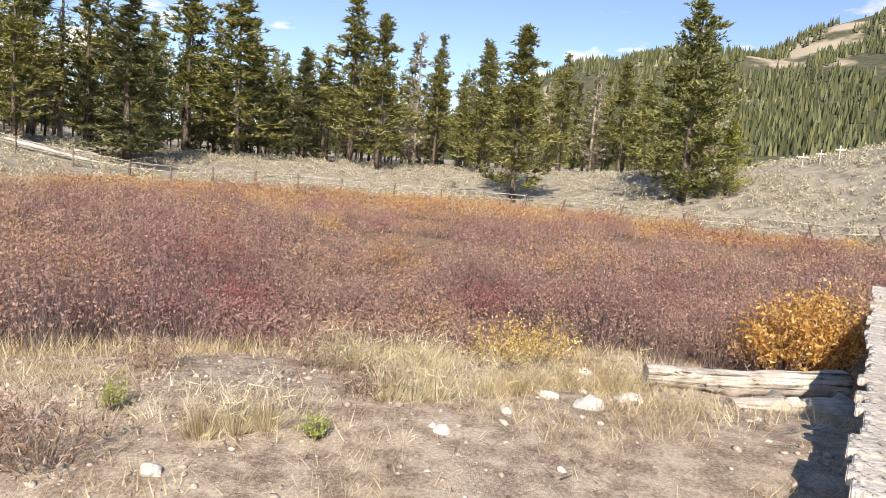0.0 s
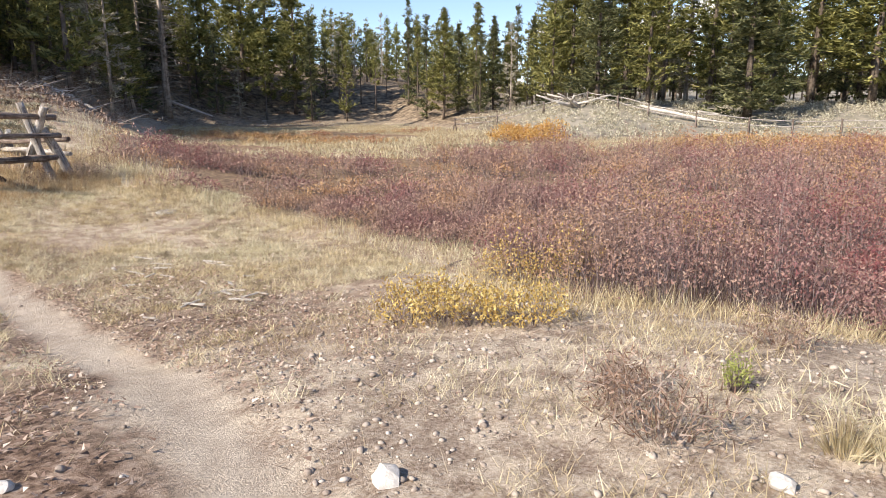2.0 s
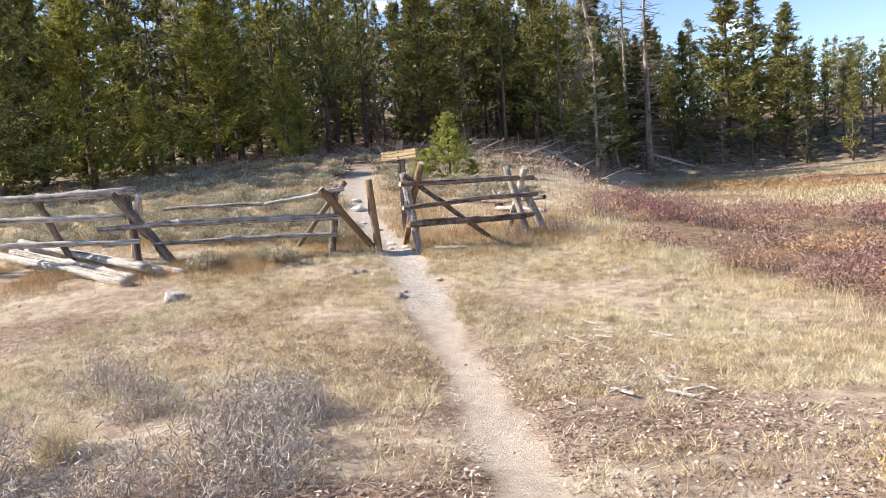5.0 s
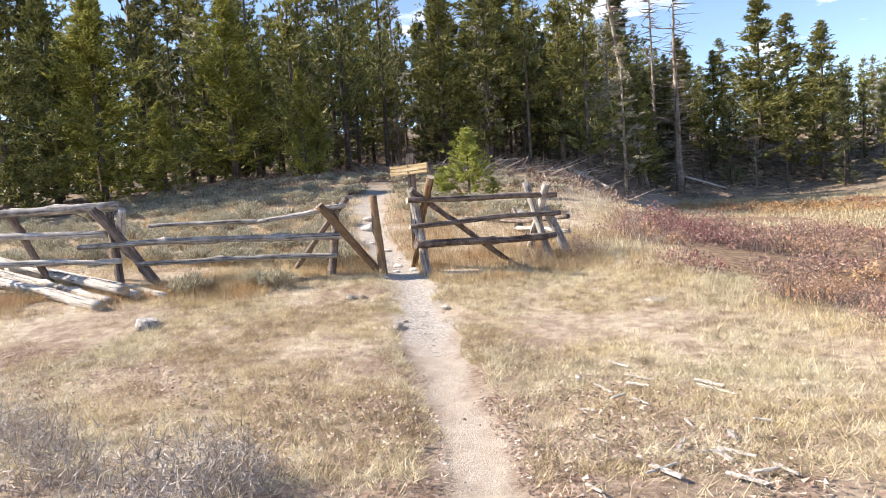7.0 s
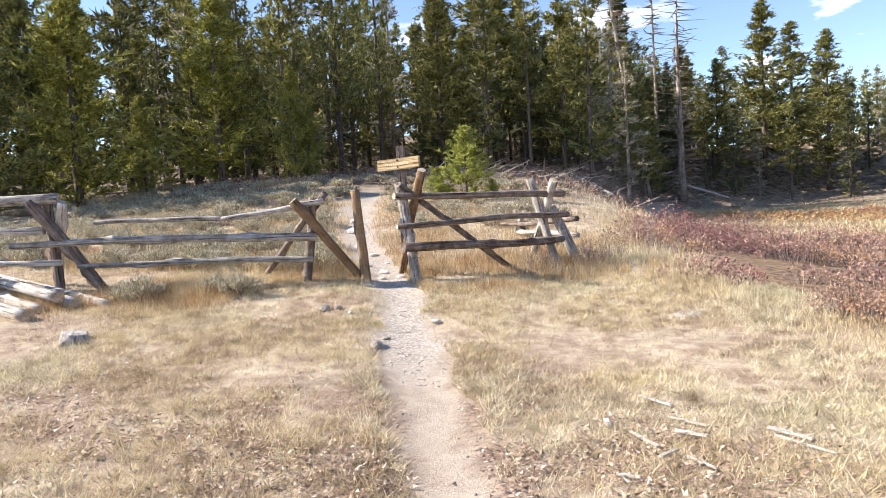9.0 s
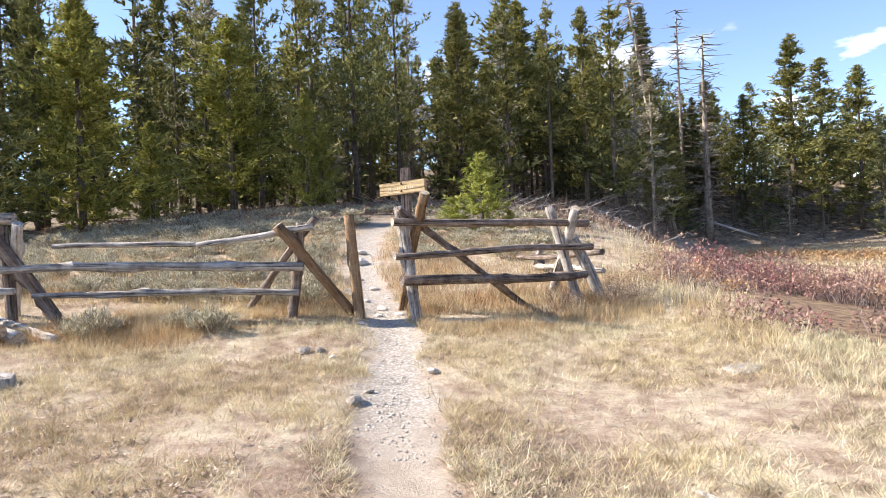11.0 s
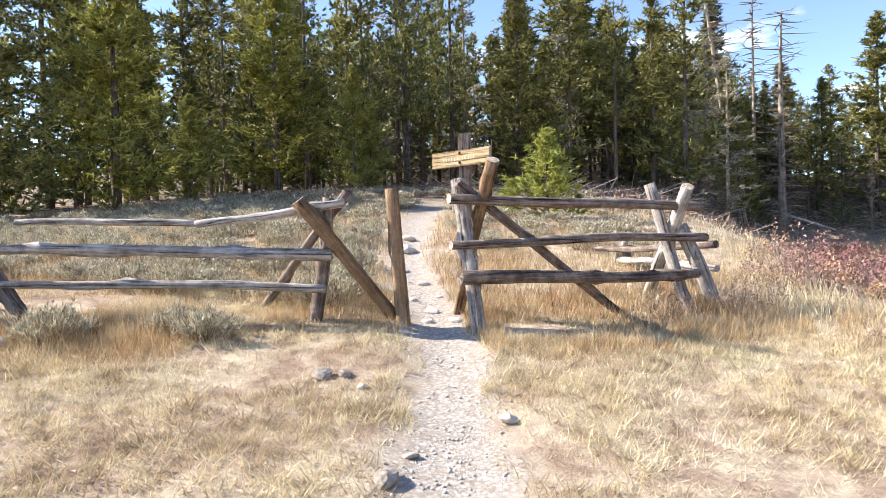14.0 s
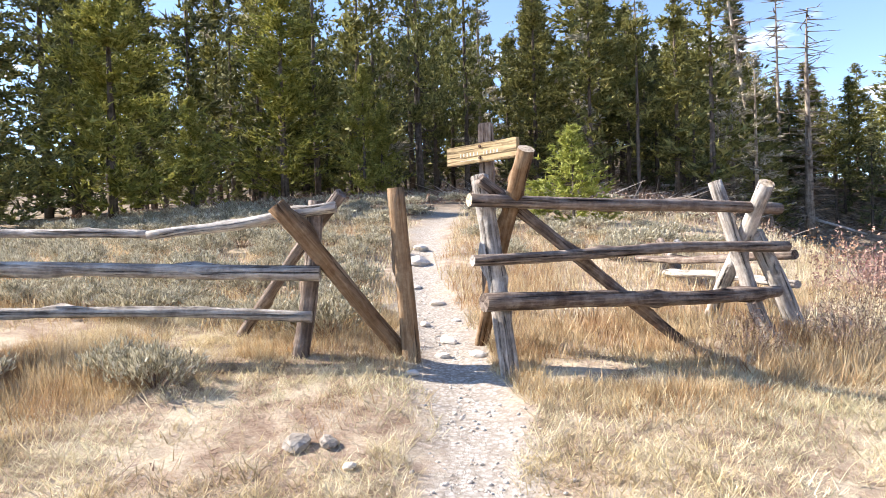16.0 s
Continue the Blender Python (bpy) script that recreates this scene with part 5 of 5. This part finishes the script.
def shrub(name, x, y, h, rad, stems, leaves, size, sw, leaf, label, category="shrub", group="", stem=None, low=0.3, n=1, spread=0.0, slim=1.0):
    k = np.linspace(-1.3, 1.3, n) if n > 1 else np.zeros(1)
    xs, ys = x + 0.6 * k * spread, y - 0.8 * k * spread
    s, l = shrub_tris(xs, ys, np.full(n, h) * rng.uniform(0.8, 1.1, n), np.full(n, rad), stems, leaves, size, sw, low, slim)
    t0 = thing(name, (x, y, hz(x, y)), label, category, group)
    for ob in (tagged(soup("stem_tangle", s, stem or M_STEM, t0), kind="stuff"), tagged(soup("foliage", l, leaf, t0), kind="stuff")):
        ob.location = -Vector(t0.location)
    return t0


shrub("golden_willow", 4.8, -9.8, 0.42, 0.36, 80, 1000, 0.026, 0.005, M_YELLOW, "low spreading golden-yellow willow on stony ground", n=4, spread=0.36)
shrub("golden_willow", 6.6, -8.7, 0.72, 0.4, 60, 800, 0.027, 0.006, M_YELLOW, "golden willow at the edge of the thicket", n=2, spread=0.25)
shrub("golden_willow", 9.3, -17.5, 1.25, 0.55, 60, 2200, 0.045, 0.012, M_GOLD, "large rounded orange-gold willow beside the footbridge", n=4, spread=0.4)
shrub("golden_willow", 8.0, -14.3, 0.6, 0.4, 60, 800, 0.028, 0.006, M_YELLOW, "small golden willow among grey stems", n=3, spread=0.25)
shrub("golden_willow", 33.6, 21.6, 1.0, 1.3, 40, 900, 0.13, 0.03, M_GOLD, "bright yellow willow below the mound", n=3, spread=1.2)
shrub("golden_willow", 27, 14.5, 0.9, 1.0, 40, 600, 0.12, 0.03, M_GOLD, "golden willow by the pond", n=3, spread=1.0)
for x, y, h in ((4.85, -11.95, 0.22), (4.75, -13.1, 0.15)):
    shrub("pine_seedling", x, y, h, 0.08, 60, 320, 0.018, 0.005, M_GREEN, "tiny bright green pine seedling on stony ground", "seedling")
for x, y, h, r in ((4.2, -12.0, 0.32, 0.3), (4.35, -11.65, 0.24, 0.25), (5.9, -11.6, 0.22, 0.25), (5.6, -13.2, 0.25, 0.25), (6.4, -12.6, 0.3, 0.3), (3.5, 1.4, 0.62, 0.45), (2.7, 1.2, 0.4, 0.4), (3.9, 2.2, 0.6, 0.5)):
    shrub("twiggy_shrub", x, y, h, r, 60, 700, 0.05, 0.005, M_LITTER, "small bare reddish-brown shrub in dry grass", stem=M_LITTER, slim=0.25)
for x, y, h, r in ((6.1, -14.1, 0.3, 0.2), (5.6, -13.5, 0.36, 0.24), (6.6, -12.9, 0.42, 0.28), (7.1, -13.4, 0.42, 0.25), (4.7, -12.7, 0.26, 0.2), (7.0, -15.0, 0.35, 0.2), (-0.57, -8.5, 0.4, 0.22), (-0.5, -9.6, 0.34, 0.2), (6.9, -14.5, 0.3, 0.2)):
    shrub("grass_tussock", x, y, h * 0.9, r * 0.8, 170, 160, 0.09, 0.004, M_GRASS, "tall tuft of straw-yellow grass", "grass", "grass tufts", stem=M_GRASS, n=3, spread=0.13, slim=0.12)

def sage_tris(r, h, rad, stems, sprigs, size):
    """A rounded sagebrush: crooked dark stems, with upright feathery sprigs over the outside."""
    a, q = r.uniform(0, 6.28, stems), np.sqrt(r.random(stems))
    tip = np.stack([np.cos(a) * q * rad, np.sin(a) * q * rad, h * (1 - 0.5 * q ** 2) * r.uniform(0.75, 1.1, stems)], -1)
    root = tip * np.array([0.15, 0.15, 0.0])
    v = tip - root
    ln = np.linalg.norm(v, axis=1)
    al = v / ln[:, None]
    st = tri_at(root, al, unit(np.cross(al, r.normal(0, 1, al.shape))), ln, np.full(stems, 0.014))
    pick = r.integers(0, stems, sprigs)
    f = 0.35 + 0.65 * r.random(sprigs) ** 0.6
    pos = root[pick] + v[pick] * f[:, None] + r.normal(0, 0.045, (sprigs, 3))
    pos[:, 2] = np.maximum(pos[:, 2], 0.03)
    out = []
    for _ in range(3):
        d = unit(al[pick] * 0.6 + r.normal(0, 0.4, pos.shape) + np.array([0, 0, 0.7]))
        out.append(tri_at(pos, d, unit(np.cross(d, r.normal(0, 1, pos.shape))), size * r.uniform(0.6, 1.5, sprigs), size * r.uniform(0.2, 0.4, sprigs)))
    return st, np.concatenate(out)


SAGE_PROTO = []
for k in range(6):
    s, l = sage_tris(np.random.default_rng(300 + k), 0.64, 0.62, 60, 820 if k < 3 else 420, 0.085 if k < 3 else 0.12)
    sg = thing("sagebrush", (0, 0, -400), "grey-green sagebrush clump in dry grass behind the fence", "shrub", "sagebrush clumps")
    tagged(soup("stem_tangle", s, M_LITTER, sg), kind="stuff")
    tagged(soup("foliage", l, M_SAGE, sg), kind="stuff")
    SAGE_PROTO.append(sg)
sage_used = set()


def put_sage(x, y, s, tall=1.0, label=""):
    k = int(rng.integers(3)) + (3 if y > 6 else 0)
    m = Matrix.Translation((x, y, hz(x, y) - 0.02)) @ Euler((0, 0, rng.uniform(0, 6.28))).to_matrix().to_4x4() @ Matrix.Diagonal((s, s, s * tall, 1))
    if k in sage_used:
        o = copy_thing(SAGE_PROTO[k], m)
    else:
        SAGE_PROTO[k].matrix_basis = m
        sage_used.add(k)
        o = SAGE_PROTO[k]
    if label:
        tagged(o, label)


M_GREY_TWIG = leaf_material("grey_bare_twigs", ((0.0, (0.2, 0.16, 0.13)), (0.5, (0.38, 0.33, 0.29)), (1.0, (0.62, 0.58, 0.52))), through=0.0)
for x, y, h, r in ((0.95, -8.7, 0.46, 0.45), (0.6, -8.35, 0.5, 0.5), (1.15, -9.3, 0.3, 0.4), (0.45, -9.5, 0.34, 0.5), (0.55, -7.6, 0.46, 0.44), (0.85, -7.75, 0.36, 0.36), (-0.5, -7.5, 0.36, 0.42), (-1.25, -6.9, 0.38, 0.42), (0.0, -9.9, 0.32, 0.45), (-0.7, -9.0, 0.38, 0.45)):
    shrub("sagebrush", x, y, h, r, 70, 1500, 0.075, 0.005, M_GREY_TWIG, "grey half-bare sagebrush clump on the meadow", "shrub", "sagebrush clumps", stem=M_GREY_TWIG, low=0.15, slim=0.13)
for x, y, s, tl in ((-1.5, -1.1, 0.55, 0.9), (-2.7, -1.6, 0.6, 0.9), (-1.9, -1.0, 0.5, 0.9), (-3.6, -1.6, 0.5, 0.9), (-5.2, -1.9, 0.6, 0.9), (-4.6, -1.4, 0.5, 1)):
    put_sage(x, y, s, tl, "grey sagebrush clump in front of the fence")
pts_sage = []
for _ in range(4000):
    x, y = rng.uniform(-14, 4.0), 0.5 + 19 * rng.random() ** 1.8
    if trail_distance(np.array([x]), np.array([y]))[0] < 0.9 or (x > -0.6 and y < 5) or hill_side(x, y) < 2.5 or (x > -0.2 and rng.random() < 0.85):
        continue
    if any((x - a) ** 2 + (y - b) ** 2 < (0.42 if y < 6 else 0.75) for a, b in pts_sage):
        continue
    pts_sage.append((x, y))
    put_sage(x, y, rng.uniform(0.8, 1.45) * (0.85 if y > 6 else 1), rng.uniform(0.7, 1.05) * (0.8 if y > 6 else 1))
    if len(pts_sage) > 270:
        break


def build_far_sage():
    n = 16000
    az, d = rng.uniform(36, 126, n), rng.uniform(30, 100, n)
    x, y = 1.5 + d * np.sin(np.radians(az)), -14 + d * np.cos(np.radians(az))
    k = (d > np.interp(az, BOG_AZ, BOG_EDGE) + 0.5) & (vnoise(x / 1.6, y / 1.6, 50) > -0.25) & ((d < np.interp(az, BOG_AZ, BOG_EDGE) + 28) | (az > 100))
    x, y = x[k][:5200], y[k][:5200]
    h = rng.uniform(0.3, 0.65, len(x))
    s, l = shrub_tris(x, y, h, h * 0.95, 5, 26, 0.14, 0.03, 0.2)
    tagged(soup("sagebrush_cover", l, M_SAGE), "grey-green sagebrush covering the flat beyond the bog", "shrubs", kind="stuff")
    # litter and brush on the wooded slope
    n = 5200
    x, y = rng.uniform(-16, 34, n), rng.uniform(12, 82, n)
    k = (hill_side(x, y) > 0.5) | (polar(x, y)[0] > np.interp(polar(x, y)[1], BOG_AZ, BOG_EDGE))
    x, y = x[k], y[k]
    h = rng.uniform(0.1, 0.5, len(x))
    s, l = shrub_tris(x, y, h, h * 1.6, 8, 14, 0.1, 0.03, 0.2)
    tagged(soup("forest_litter", np.concatenate([s, l]), M_LITTER), "dead twigs and low brush on the forest floor", "brush", kind="stuff")


build_far_sage()


def build_deadfall():
    n = 2600
    x, y = rng.uniform(-6, 30, n), rng.uniform(20, 76, n)
    k = (hill_side(x, y) > 0.3) | (polar(x, y)[0] > np.interp(polar(x, y)[1], BOG_AZ, BOG_EDGE))
    x, y = x[k], y[k]
    n = len(x)
    a = rng.uniform(0, 6.28, n)
    al = unit(np.stack([np.cos(a), np.sin(a), rng.uniform(-0.1, 0.45, n)], -1))
    base = np.stack([x, y, height(x, y) + 0.1], -1)
    tri = [tri_at(base, al, unit(np.cross(al, sd)), ln, np.full(n, 0.07)) for sd, ln in ((np.array([0, 0, 1.0]), rng.uniform(0.6, 3.2, n)), (np.array([0.9, 0.3, 0.1]), rng.uniform(0.6, 2.4, n)))]
    tagged(soup("deadfall", np.concatenate(tri), M_GREY_TWIG), "grey dead branches strewn over the shaded forest slope", "branches", kind="stuff")


build_deadfall()


def build_far_woods():
    n = 26000
    az, d = rng.uniform(70, 140, n), rng.uniform(330, 1500, n)
    x, y = 1.5 + d * np.sin(np.radians(az)), -14 + d * np.cos(np.radians(az))
    k = vnoise(x / 90, y / 90, 60) + 0.5 * vnoise(x / 30, y / 30, 61) > -0.25
    x, y, d = x[k], y[k], d[k]
    z = height(x, y)
    h = rng.uniform(9, 17, len(x))
    out = []
    a0 = rng.uniform(0, 6.28, len(x))
    for j in range(4):
        a, b2 = a0 + j * math.pi / 2, a0 + (j + 1) * math.pi / 2
        r = h * 0.2
        out.append(np.stack([np.stack([x + r * np.cos(a), y + r * np.sin(a), z], -1), np.stack([x + r * np.cos(b2), y + r * np.sin(b2), z], -1), np.stack([x, y, z + h], -1)], 1))
    tagged(soup("far_woods", np.concatenate(out), M_FAR_WOODS), "distant conifer forest covering the mountain side", "forest", kind="stuff")


build_far_woods()
